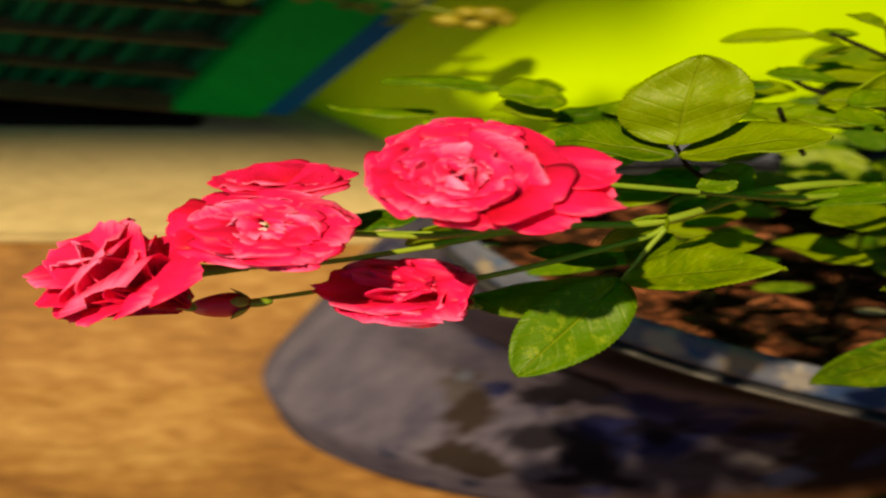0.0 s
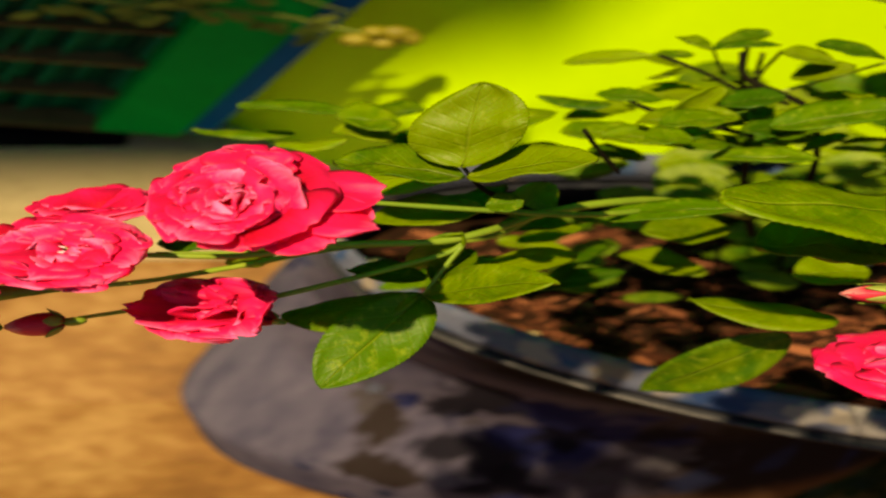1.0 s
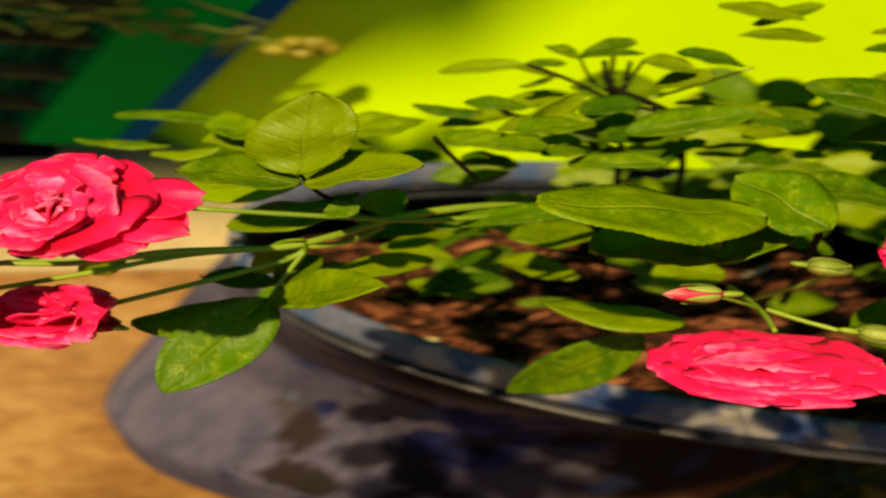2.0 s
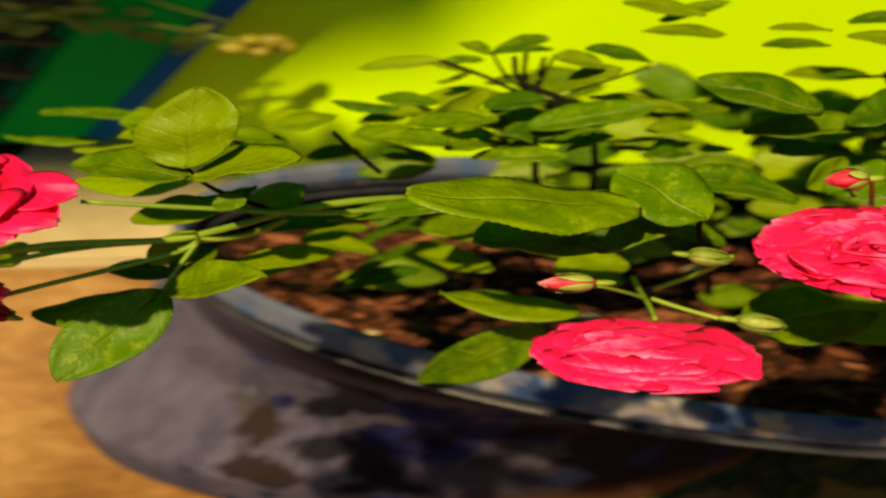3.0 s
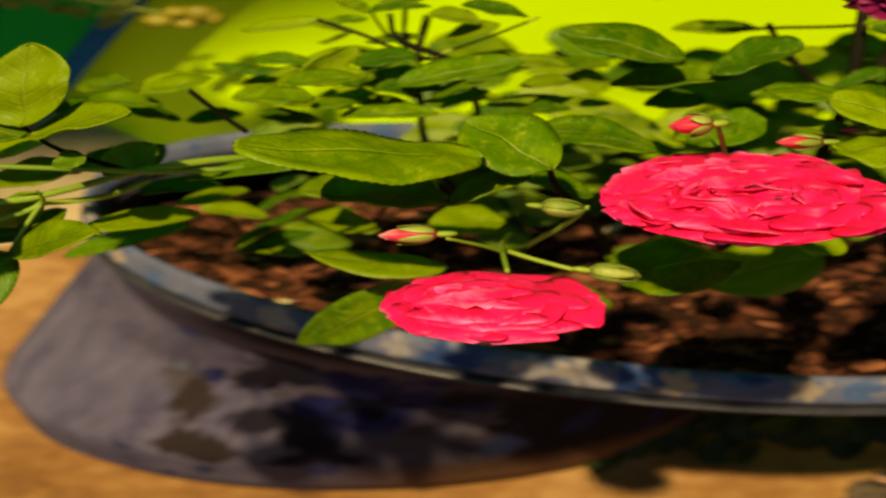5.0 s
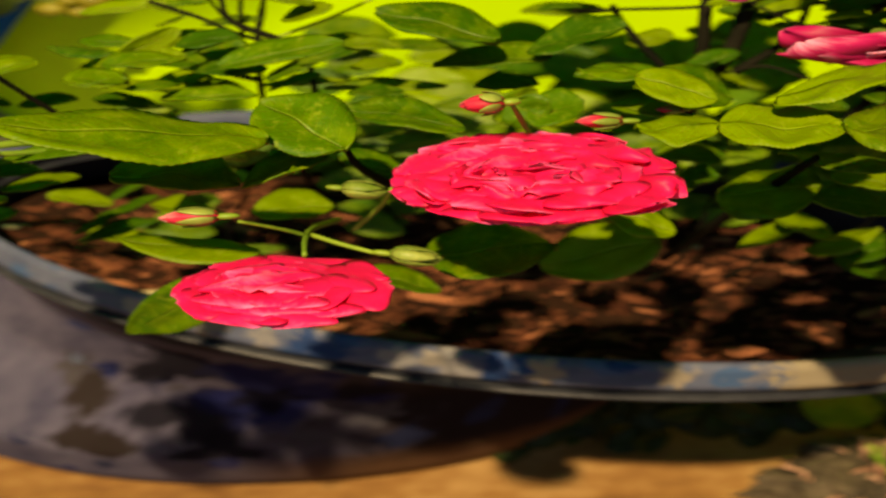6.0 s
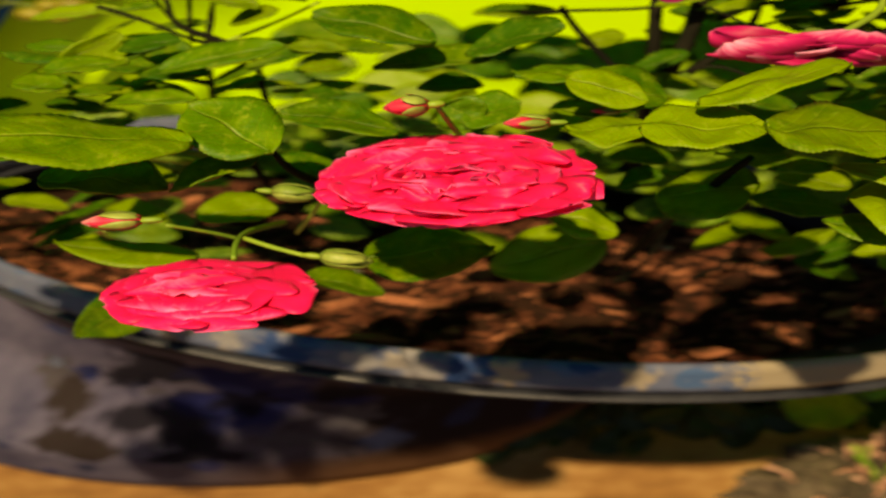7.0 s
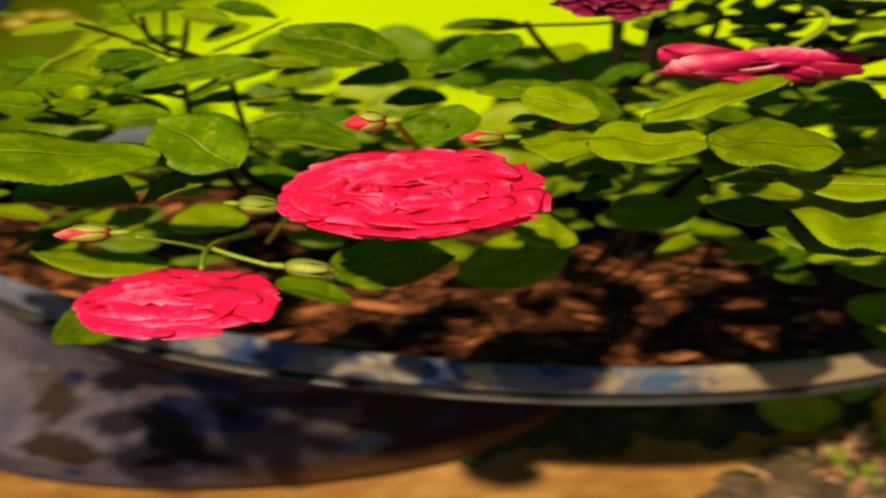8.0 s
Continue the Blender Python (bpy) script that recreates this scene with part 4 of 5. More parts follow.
leaf((0.0166, 0.2603, 0.3658), (-0.0056, 0.2671, 0.3571), (-0.0005, 0.0039, -0.0019), 1)
leaf((0.0320, 0.2446, 0.3862), (0.0148, 0.2504, 0.3838), (-0.0005, 0.0071, -0.0016), 1)
leaf((0.0308, 0.2454, 0.3801), (0.0130, 0.2512, 0.3776), (-0.0004, 0.0056, -0.0016), 1)
leaf((0.0445, 0.2011, 0.4081), (0.0095, 0.2156, 0.3921), (-0.0004, 0.0062, -0.0024), 1)
leaf((0.0484, 0.2517, 0.3746), (0.0277, 0.2551, 0.3708), (0.0006, 0.0057, -0.0016))
leaf((0.0217, 0.3097, 0.3325), (0.0399, 0.3111, 0.3338), (0.0004, 0.0058, -0.0015))
# the tall sprig before the wall
leaf((0.1227, 0.2759, 0.3864), (0.1138, 0.2825, 0.3860), (0.0021, 0.0025, -0.0006))
leaf((0.1231, 0.2760, 0.3865), (0.1412, 0.2823, 0.3875), (0.0007, 0.0038, -0.0005))
leaf((0.1234, 0.2761, 0.3867), (0.1414, 0.2728, 0.3907), (0.0005, 0.0025, -0.0007))
leaf((0.1407, 0.2682, 0.3913), (0.1554, 0.2639, 0.3905), (0.0019, 0.0036, -0.0006))
leaf((0.1505, 0.2694, 0.3930), (0.1691, 0.2632, 0.3932), (0.0014, 0.0036, -0.0006))
leaf((0.1593, 0.2692, 0.4097), (0.1819, 0.2622, 0.4105), (0.0020, 0.0036, -0.0006))
leaf((0.1871, 0.2572, 0.4070), (0.1636, 0.2592, 0.4074), (0.0011, 0.0036, -0.0006))
leaf((0.1295, 0.2489, 0.3822), (0.1284, 0.2583, 0.3849), (0.0080, 0.0007, -0.0010))
leaf((0.1296, 0.2524, 0.3787), (0.1066, 0.2616, 0.3739), (0.0006, 0.0038, -0.0005))
leaf((0.1319, 0.2523, 0.3787), (0.1536, 0.2552, 0.3803), (0.0013, 0.0039, -0.0004))
leaf((0.1504, 0.2516, 0.3792), (0.1713, 0.2542, 0.3828), (0.0015, 0.0037, -0.0005))
leaf((0.1171, 0.2555, 0.3672), (0.0918, 0.2649, 0.3624), (0.0004, 0.0035, -0.0008))
leaf((0.0950, 0.2725, 0.3680), (0.0740, 0.2802, 0.3642), (0.0003, 0.0032, -0.0010))
leaf((0.1290, 0.2733, 0.3707), (0.1098, 0.2810, 0.3647), (0.0005, 0.0036, -0.0007))
leaf((0.1385, 0.2631, 0.3619), (0.1662, 0.2658, 0.3600), (0.0008, 0.0032, -0.0010))
leaf((0.1639, 0.2617, 0.3620), (0.1879, 0.2630, 0.3586), (0.0010, 0.0034, -0.0008))
leaf((0.1541, 0.2726, 0.3716), (0.1746, 0.2708, 0.3711), (0.0010, 0.0031, -0.0011))
leaf((0.1185, 0.2800, 0.3763), (0.1070, 0.2811, 0.3707), (0.0009, 0.0024, -0.0007))
leaf((0.1219, 0.2773, 0.3741), (0.1392, 0.2778, 0.3755), (0.0005, 0.0028, -0.0004))
leaf((0.1048, 0.2827, 0.3781), (0.1161, 0.2803, 0.3765), (0.0004, 0.0024, -0.0008))
leaf((0.1961, 0.2494, 0.4149), (0.2133, 0.2483, 0.4151), (0.0007, 0.0025, -0.0006))
leaf((0.1939, 0.2461, 0.4117), (0.2127, 0.2454, 0.4122), (0.0007, 0.0028, -0.0004))
leaf((0.2356, 0.2403, 0.4158), (0.2157, 0.2432, 0.4172), (0.0009, 0.0030, -0.0002))
leaf((0.2198, 0.2582, 0.3904), (0.2321, 0.2580, 0.3910), (0.0008, 0.0024, -0.0007))
leaf((0.1717, 0.2726, 0.4006), (0.1925, 0.2759, 0.4050), (0.0006, 0.0031, -0.0001))
leaf((0.2179, 0.2497, 0.4166), (0.2398, 0.2496, 0.4179), (0.0009, 0.0030, -0.0002))
leaf((0.1926, 0.2439, 0.3754), (0.1571, 0.2528, 0.3693), (0.0005, 0.0027, -0.0004))
leaf((0.1628, 0.2546, 0.3834), (0.1804, 0.2528, 0.3830), (0.0005, 0.0030, -0.0002))
# the middle of the bush
leaf((0.1454, 0.1676, 0.4272), (0.0939, 0.1584, 0.4427), (0.0005, 0.0123, -0.0050), 1, 0.1, 0.02)
leaf((0.1099, 0.1733, 0.4138), (0.1382, 0.1692, 0.4146), (0.0016, 0.0103, -0.0040))
leaf((0.1578, 0.1773, 0.4138), (0.1382, 0.1698, 0.4124), (0.0002, -0.0066, 0.0021), 1)
leaf((0.1614, 0.1698, 0.4221), (0.1430, 0.1845, 0.4238), (0.0082, 0.0070, -0.0009), 1, 0.1)
leaf((0.1904, 0.1891, 0.4089), (0.1623, 0.1991, 0.4080), (0.0000, 0.0070, -0.0018))
leaf((0.2010, 0.2131, 0.4157), (0.1713, 0.2247, 0.4176), (0.0047, 0.0072, -0.0012))
leaf((0.2091, 0.2157, 0.4100), (0.2352, 0.2225, 0.4120), (0.0030, 0.0076, -0.0010))
leaf((0.2159, 0.2180, 0.4060), (0.1857, 0.2233, 0.4010), (0.0013, 0.0068, -0.0018))
leaf((0.2064, 0.1953, 0.4050), (0.2216, 0.2014, 0.4052), (-0.0008, 0.0058, -0.0002), 1)
leaf((0.2442, 0.2119, 0.4034), (0.2226, 0.2180, 0.4000), (0.0016, 0.0055, -0.0016), 1)
leaf((0.2346, 0.1968, 0.4159), (0.2569, 0.1951, 0.4099), (0.0038, 0.0081, -0.0005), 0, 0.03)
leaf((0.2455, 0.1719, 0.4216), (0.2276, 0.1771, 0.4178), (0.0030, 0.0083, -0.0031), 1, 0.03)
leaf((0.2381, 0.1569, 0.4366), (0.2645, 0.1547, 0.4375), (0.0028, 0.0106, -0.0036), 1, 0.03)
leaf((0.2636, 0.1548, 0.4375), (0.2913, 0.1474, 0.4392), (0.0051, 0.0125, -0.0044), 0, 0.03)
leaf((0.2513, 0.1619, 0.4384), (0.2845, 0.1673, 0.4428), (0.0074, 0.0088, -0.0025), 1, 0.03)
leaf((0.2294, 0.1887, 0.4236), (0.2472, 0.1816, 0.4219), (0.0036, 0.0061, -0.0008), 1, 0.03)
leaf((0.2348, 0.1941, 0.4183), (0.2184, 0.2004, 0.4154), (0.0007, 0.0044, -0.0014), 1, 0.03)
leaf((0.2949, 0.1762, 0.4022), (0.2676, 0.1844, 0.3998), (0.0017, 0.0052, -0.0019), 0, 0.03)
leaf((0.2799, 0.1816, 0.3919), (0.2552, 0.1847, 0.3851), (0.0042, 0.0114, -0.0028), 0, 0.03)
leaf((0.3140, 0.1478, 0.4260), (0.2819, 0.1551, 0.4222), (0.0027, 0.0063, -0.0021), 1, 0.03)
leaf((0.3160, 0.1462, 0.4180), (0.2869, 0.1533, 0.4144), (0.0070, 0.0165, -0.0062), 1, 0.03)
leaf((0.3218, 0.1486, 0.4073), (0.2852, 0.1564, 0.4035), (0.0035, 0.0080, -0.0032), 1, 0.03)
leaf((0.3042, 0.1818, 0.3812), (0.2828, 0.1899, 0.3794), (0.0018, 0.0056, -0.0015), 1, 0.03)
leaf((0.1808, 0.1777, 0.3774), (0.2125, 0.1733, 0.3837), (0.0012, 0.0135, -0.0039), 0, 0.03)
leaf((0.2498, 0.2012, 0.3522), (0.2182, 0.2098, 0.3335), (0.0014, -0.0098, -0.0006), 0, 0.03)
leaf((0.2299, 0.1957, 0.3720), (0.2488, 0.1897, 0.3687), (0.0025, 0.0072, -0.0014), 1, 0.03)
leaf((0.1395, 0.1818, 0.3759), (0.1034, 0.1886, 0.3757), (0.0005, 0.0065, -0.0021))
leaf((0.1322, 0.1887, 0.3613), (0.0988, 0.1948, 0.3293), (0.0056, -0.0038, -0.0031))
leaf((0.1655, 0.1890, 0.3589), (0.1863, 0.1867, 0.3524), (0.0000, 0.0055, -0.0018))
leaf((0.0664, 0.2324, 0.3436), (0.0245, 0.2389, 0.3251), (-0.0009, 0.0050, -0.0010), 1)
leaf((0.1015, 0.2459, 0.3793), (0.0833, 0.2520, 0.3762), (-0.0004, 0.0049, -0.0010), 1)
leaf((0.0563, 0.2508, 0.3792), (0.0764, 0.2567, 0.3797), (-0.0007, 0.0049, -0.0011), 1)
leaf((0.0422, 0.2508, 0.3778), (0.0618, 0.2518, 0.3739), (-0.0009, 0.0046, -0.0013), 1)
leaf((0.0593, 0.2017, 0.3961), (0.0695, 0.2090, 0.3970), (0.0025, -0.0002, -0.0026))
leaf((0.1296, 0.2331, 0.3945), (0.1631, 0.2312, 0.4032), (0.0002, 0.0062, -0.0011), 1)
leaf((0.1213, 0.2355, 0.3958), (0.0958, 0.2403, 0.3904), (-0.0010, 0.0061, -0.0014))
leaf((0.1179, 0.2419, 0.3943), (0.1349, 0.2428, 0.3970), (-0.0006, 0.0048, -0.0012))
leaf((0.1052, 0.2358, 0.3875), (0.0869, 0.2417, 0.3840), (-0.0009, 0.0049, -0.0011), 1)
leaf((0.1357, 0.2463, 0.3733), (0.1175, 0.2499, 0.3745), (-0.0005, 0.0047, -0.0012))
leaf((0.1458, 0.2689, 0.3812), (0.1604, 0.2627, 0.3907), (-0.0002, 0.0048, -0.0011))
leaf((0.2025, 0.2002, 0.4067), (0.2111, 0.1962, 0.4040), (-0.0043, 0.0001, -0.0045), 1)
leaf((0.2424, 0.1942, 0.4057), (0.2289, 0.2009, 0.4035), (0.0008, 0.0045, -0.0013), 1)
leaf((0.3196, 0.2050, 0.3970), (0.3380, 0.2044, 0.3985), (0.0019, 0.0047, -0.0010), 1)
leaf((0.1783, 0.1957, 0.3865), (0.1602, 0.2091, 0.3831), (0.0006, 0.0058, -0.0015))
leaf((0.1366, 0.2069, 0.3650), (0.1583, 0.2100, 0.3634), (-0.0004, 0.0073, -0.0016))
leaf((0.3151, 0.1872, 0.3805), (0.3370, 0.1919, 0.3872), (0.0028, 0.0070, -0.0015))
leaf((0.2501, 0.2017, 0.3729), (0.2640, 0.2063, 0.3718), (0.0015, 0.0065, -0.0021))

leaf((0.1033, 0.2368, 0.3949), (0.1192, 0.2450, 0.3973), (0.0024, 0.0005, -0.0034), 1)
leaf((0.1188, 0.2401, 0.3929), (0.1341, 0.2469, 0.3938), (0.0007, 0.0048, -0.0010), 1)
leaf((0.0999, 0.2319, 0.3969), (0.1198, 0.2355, 0.3955), (-0.0008, 0.0049, -0.0011), 1)
leaf((0.0939, 0.2219, 0.4007), (0.1072, 0.2246, 0.3979), (-0.0009, 0.0047, -0.0012), 1)
leaf((0.1062, 0.2267, 0.3929), (0.1194, 0.2304, 0.3909), (-0.0006, 0.0034, -0.0011), 1)
leaf((0.1230, 0.2364, 0.3900), (0.1421, 0.2394, 0.3880), (-0.0005, 0.0047, -0.0012))
leaf((0.1210, 0.2412, 0.3806), (0.1332, 0.2441, 0.3778), (-0.0004, 0.0034, -0.0010))
leaf((0.1397, 0.2225, 0.3929), (0.1142, 0.2282, 0.3884), (-0.0006, 0.0045, -0.0014), 1)
leaf((0.1419, 0.2387, 0.3806), (0.1564, 0.2447, 0.3809), (0.0011, 0.0033, -0.0010), 1)
leaf((0.1750, 0.2606, 0.3770), (0.1941, 0.2590, 0.3777), (0.0001, 0.0035, -0.0009))
leaf((0.1639, 0.2358, 0.3805), (0.1794, 0.2391, 0.3784), (-0.0000, 0.0034, -0.0010))
leaf((0.1984, 0.2306, 0.3863), (0.2168, 0.2336, 0.3843), (0.0004, 0.0048, -0.0010))
leaf((0.1998, 0.2047, 0.3970), (0.2122, 0.2128, 0.3989), (0.0030, -0.0003, -0.0040), 1)
leaf((0.1649, 0.2413, 0.3855), (0.1795, 0.2450, 0.3837), (-0.0000, 0.0036, -0.0009))
leaf((0.0826, 0.2924, 0.3684), (0.1098, 0.2925, 0.3714), (-0.0006, 0.0037, -0.0008), 1)
leaf((0.1097, 0.2917, 0.3707), (0.1225, 0.2918, 0.3722), (-0.0005, 0.0033, -0.0011), 1)
leaf((0.0883, 0.2615, 0.3817), (0.1065, 0.2594, 0.3819), (-0.0006, 0.0037, -0.0008), 1)
leaf((0.1562, 0.2511, 0.3799), (0.1403, 0.2528, 0.3729), (0.0008, 0.0035, -0.0008), 1)
leaf((0.0526, 0.2720, 0.3641), (0.0710, 0.2759, 0.3628), (-0.0007, 0.0049, -0.0011), 1)
leaf((0.0802, 0.2669, 0.3623), (0.0985, 0.2698, 0.3600), (-0.0004, 0.0049, -0.0010), 1)
leaf((0.0820, 0.2776, 0.3586), (0.1049, 0.2826, 0.3586), (0.0004, 0.0048, -0.0010))
leaf((0.1007, 0.2814, 0.3638), (0.1280, 0.2858, 0.3637), (0.0006, 0.0050, -0.0008), 1)
leaf((0.1244, 0.2643, 0.3644), (0.1042, 0.2683, 0.3592), (-0.0001, 0.0047, -0.0012), 1)
leaf((0.0446, 0.2603, 0.3663), (0.0651, 0.2597, 0.3612), (-0.0008, 0.0045, -0.0014))
leaf((0.0658, 0.2630, 0.3574), (0.0823, 0.2672, 0.3561), (-0.0006, 0.0044, -0.0015))
leaf((0.0881, 0.2624, 0.3591), (0.1065, 0.2634, 0.3551), (-0.0003, 0.0045, -0.0014))
# dark leaves high in the bush
leaf((0.2209, 0.2887, 0.3668), (0.2494, 0.2864, 0.3679), (0.0005, 0.0041, -0.0004))
leaf((0.2660, 0.2705, 0.3690), (0.2515, 0.2706, 0.3674), (0.0015, 0.0044, 0.0001))
leaf((0.2829, 0.2569, 0.3722), (0.2644, 0.2587, 0.3649), (0.0019, 0.0043, 0.0000))
leaf((0.2667, 0.2533, 0.3671), (0.2872, 0.2531, 0.3625), (0.0016, 0.0040, -0.0003))
leaf((0.3035, 0.2594, 0.3901), (0.2876, 0.2622, 0.3841), (0.0021, 0.0038, -0.0004), 1)
leaf((0.3051, 0.2577, 0.3888), (0.3259, 0.2618, 0.3880), (0.0019, 0.0038, -0.0004))
leaf((0.2864, 0.2616, 0.3902), (0.2721, 0.2652, 0.3851), (0.0016, 0.0036, -0.0006), 1)
leaf((0.3332, 0.2438, 0.3929), (0.3500, 0.2447, 0.3955), (0.0025, 0.0039, -0.0002))
leaf((0.3312, 0.2390, 0.3884), (0.3513, 0.2391, 0.3906), (0.0021, 0.0037, -0.0005), 1)
leaf((0.3236, 0.2515, 0.3853), (0.3082, 0.2586, 0.3832), (0.0019, 0.0035, -0.0007))
leaf((0.3365, 0.2145, 0.3939), (0.3197, 0.2211, 0.3913), (0.0018, 0.0046, -0.0011), 1)
leaf((0.3230, 0.2215, 0.3852), (0.3085, 0.2255, 0.3805), (0.0016, 0.0044, -0.0013))
leaf((0.3409, 0.2098, 0.3902), (0.3240, 0.2143, 0.3856), (0.0019, 0.0045, -0.0011), 1)
leaf((0.2920, 0.2304, 0.3763), (0.3085, 0.2311, 0.3720), (0.0014, 0.0044, -0.0013))

leaf((0.3035, 0.2595, 0.3956), (0.2949, 0.2636, 0.3929), (0.0008, 0.0032, -0.0011))
leaf((0.2948, 0.2671, 0.3839), (0.2857, 0.2694, 0.3796), (0.0004, 0.0037, -0.0007))
leaf((0.3179, 0.2887, 0.3708), (0.3282, 0.2894, 0.3672), (0.0017, 0.0036, -0.0006), 1)
leaf((0.3343, 0.2625, 0.3828), (0.3246, 0.2648, 0.3784), (0.0016, 0.0032, -0.0010))
leaf((0.3574, 0.2777, 0.3815), (0.3689, 0.2803, 0.3797), (0.0015, 0.0037, -0.0005))
leaf((0.3057, 0.2773, 0.3794), (0.2928, 0.2797, 0.3747), (0.0009, 0.0032, -0.0011))
leaf((0.3399, 0.2639, 0.3900), (0.3292, 0.2678, 0.3870), (0.0011, 0.0034, -0.0009))
leaf((0.3397, 0.2556, 0.3934), (0.3526, 0.2588, 0.3923), (0.0017, 0.0031, -0.0011))
leaf((0.3097, 0.2725, 0.3823), (0.3197, 0.2766, 0.3817), (0.0016, 0.0031, -0.0011), 1)
leaf((0.3509, 0.2874, 0.3692), (0.3630, 0.2899, 0.3675), (0.0019, 0.0037, -0.0005))
leaf((0.3494, 0.2641, 0.3873), (0.3596, 0.2659, 0.3846), (0.0011, 0.0033, -0.0010))
leaf((0.3225, 0.2789, 0.3747), (0.3344, 0.2813, 0.3727), (0.0008, 0.0038, -0.0006))
leaf((0.3038, 0.2840, 0.3785), (0.2916, 0.2881, 0.3755), (0.0008, 0.0037, -0.0007), 1)
leaf((0.3502, 0.2632, 0.3879), (0.3370, 0.2682, 0.3855), (0.0008, 0.0035, -0.0009))
leaf((0.3041, 0.2527, 0.3882), (0.3188, 0.2555, 0.3870), (0.0011, 0.0031, -0.0012))
leaf((0.3351, 0.2987, 0.3628), (0.3472, 0.3013, 0.3610), (0.0018, 0.0035, -0.0007))
leaf((0.3630, 0.2880, 0.3604), (0.3527, 0.2920, 0.3574), (0.0019, 0.0034, -0.0008), 1)
leaf((0.3169, 0.2777, 0.3757), (0.3329, 0.2787, 0.3729), (0.0014, 0.0037, -0.0006), 1)
leaf((0.3669, 0.2741, 0.3672), (0.3769, 0.2783, 0.3666), (0.0021, 0.0036, -0.0006), 1)
leaf((0.3655, 0.2684, 0.3767), (0.3596, 0.2723, 0.3742), (0.0015, 0.0035, -0.0007))
leaf((0.3615, 0.2893, 0.3694), (0.3721, 0.2903, 0.3661), (0.0020, 0.0031, -0.0010))
leaf((0.3615, 0.2779, 0.3780), (0.3761, 0.2785, 0.3748), (0.0021, 0.0037, -0.0005))
leaf((0.2943, 0.2604, 0.3860), (0.3034, 0.2634, 0.3843), (0.0014, 0.0035, -0.0008))
leaf((0.2941, 0.2727, 0.3741), (0.2814, 0.2786, 0.3725), (0.0014, 0.0037, -0.0006))
leaf((0.3462, 0.2510, 0.3617), (0.3556, 0.2516, 0.3579), (0.0017, 0.0032, -0.0010), 1)
leaf((0.3467, 0.2681, 0.3676), (0.3628, 0.2703, 0.3659), (0.0010, 0.0031, -0.0011))
leaf((0.3318, 0.2340, 0.3772), (0.3192, 0.2390, 0.3749), (0.0012, 0.0033, -0.0009))
leaf((0.3431, 0.2720, 0.3559), (0.3542, 0.2718, 0.3515), (0.0015, 0.0032, -0.0010))
leaf((0.3653, 0.2618, 0.3681), (0.3784, 0.2640, 0.3661), (0.0015, 0.0036, -0.0006))
leaf((0.3580, 0.2419, 0.3764), (0.3693, 0.2427, 0.3729), (0.0011, 0.0030, -0.0012))
leaf((0.3499, 0.2649, 0.3584), (0.3387, 0.2673, 0.3539), (0.0011, 0.0031, -0.0012))
leaf((0.3613, 0.2644, 0.3484), (0.3508, 0.2664, 0.3436), (0.0010, 0.0036, -0.0007))
leaf((0.3648, 0.2557, 0.3652), (0.3530, 0.2583, 0.3609), (0.0010, 0.0031, -0.0012))
leaf((0.3620, 0.2611, 0.3522), (0.3489, 0.2663, 0.3501), (0.0010, 0.0036, -0.0007))
thicket = random.Random(17)
for i in range(46):
    y = thicket.uniform(0.262, 0.31)
    c = Vector((thicket.uniform(0.285, 0.40), y, 0.6 - 0.80 * (y + 0.03) + thicket.uniform(0.0, 0.025)))
    a = thicket.uniform(-0.7, 0.7) + (math.pi if thicket.random() < 0.5 else 0)
    axis = Vector((math.cos(a), math.sin(a) * 0.4, thicket.uniform(-0.25, 0.25))) * thicket.uniform(0.010, 0.020)
    leaf(c - axis / 2, c + axis / 2, Vector((0.001, thicket.uniform(0.002, 0.004), thicket.uniform(-0.001, 0.001))), 0)
stem([(0.2937, 0.2678, 0.3764), (0.3117, 0.2741, 0.3773), (0.3315, 0.2717, 0.3772), (0.3605, 0.2721, 0.3808)], 0.0012, 0.0008, 1)
stem([(0.3033, 0.2762, 0.3849), (0.3080, 0.2732, 0.3760), (0.3016, 0.2696, 0.3654), (0.2878, 0.2680, 0.3557)], 0.0014, 0.0018, 1)
stem([(0.3569, 0.2524, 0.3762), (0.3465, 0.2547, 0.3704), (0.3356, 0.2543, 0.3621), (0.3221, 0.2536, 0.3465)], 0.0014, 0.0016, 1)

# low leaves over the soil
leaf((0.1019, 0.2489, 0.3196), (0.0752, 0.2528, 0.3078), (-0.0000, 0.0046, -0.0012))
leaf((0.0759, 0.2475, 0.3166), (0.1003, 0.2689, 0.3107), (0.0015, 0.0046, -0.0011))
leaf((0.1229, 0.2345, 0.3349), (0.1002, 0.2531, 0.3234), (0.0003, 0.0061, -0.0012))
leaf((0.0869, 0.2606, 0.3158), (0.0634, 0.2714, 0.3107), (-0.0002, 0.0045, -0.0013))
leaf((0.0651, 0.2300, 0.3543), (0.0848, 0.2391, 0.3503), (-0.0002, 0.0043, -0.0015))
leaf((0.0576, 0.2189, 0.3708), (0.0791, 0.2266, 0.3657), (-0.0003, 0.0045, -0.0013))
leaf((0.1002, 0.2307, 0.3572), (0.1277, 0.2370, 0.3511), (0.0003, 0.0062, -0.0010))
leaf((0.0787, 0.2820, 0.2950), (0.1023, 0.2961, 0.2965), (0.0017, 0.0048, -0.0009))
leaf((0.0969, 0.2633, 0.2936), (0.0723, 0.2750, 0.2882), (-0.0004, 0.0048, -0.0011))
leaf((0.3851, 0.2100, 0.2875), (0.3607, 0.2261, 0.2857), (0.0039, 0.0098, -0.0016), 1)
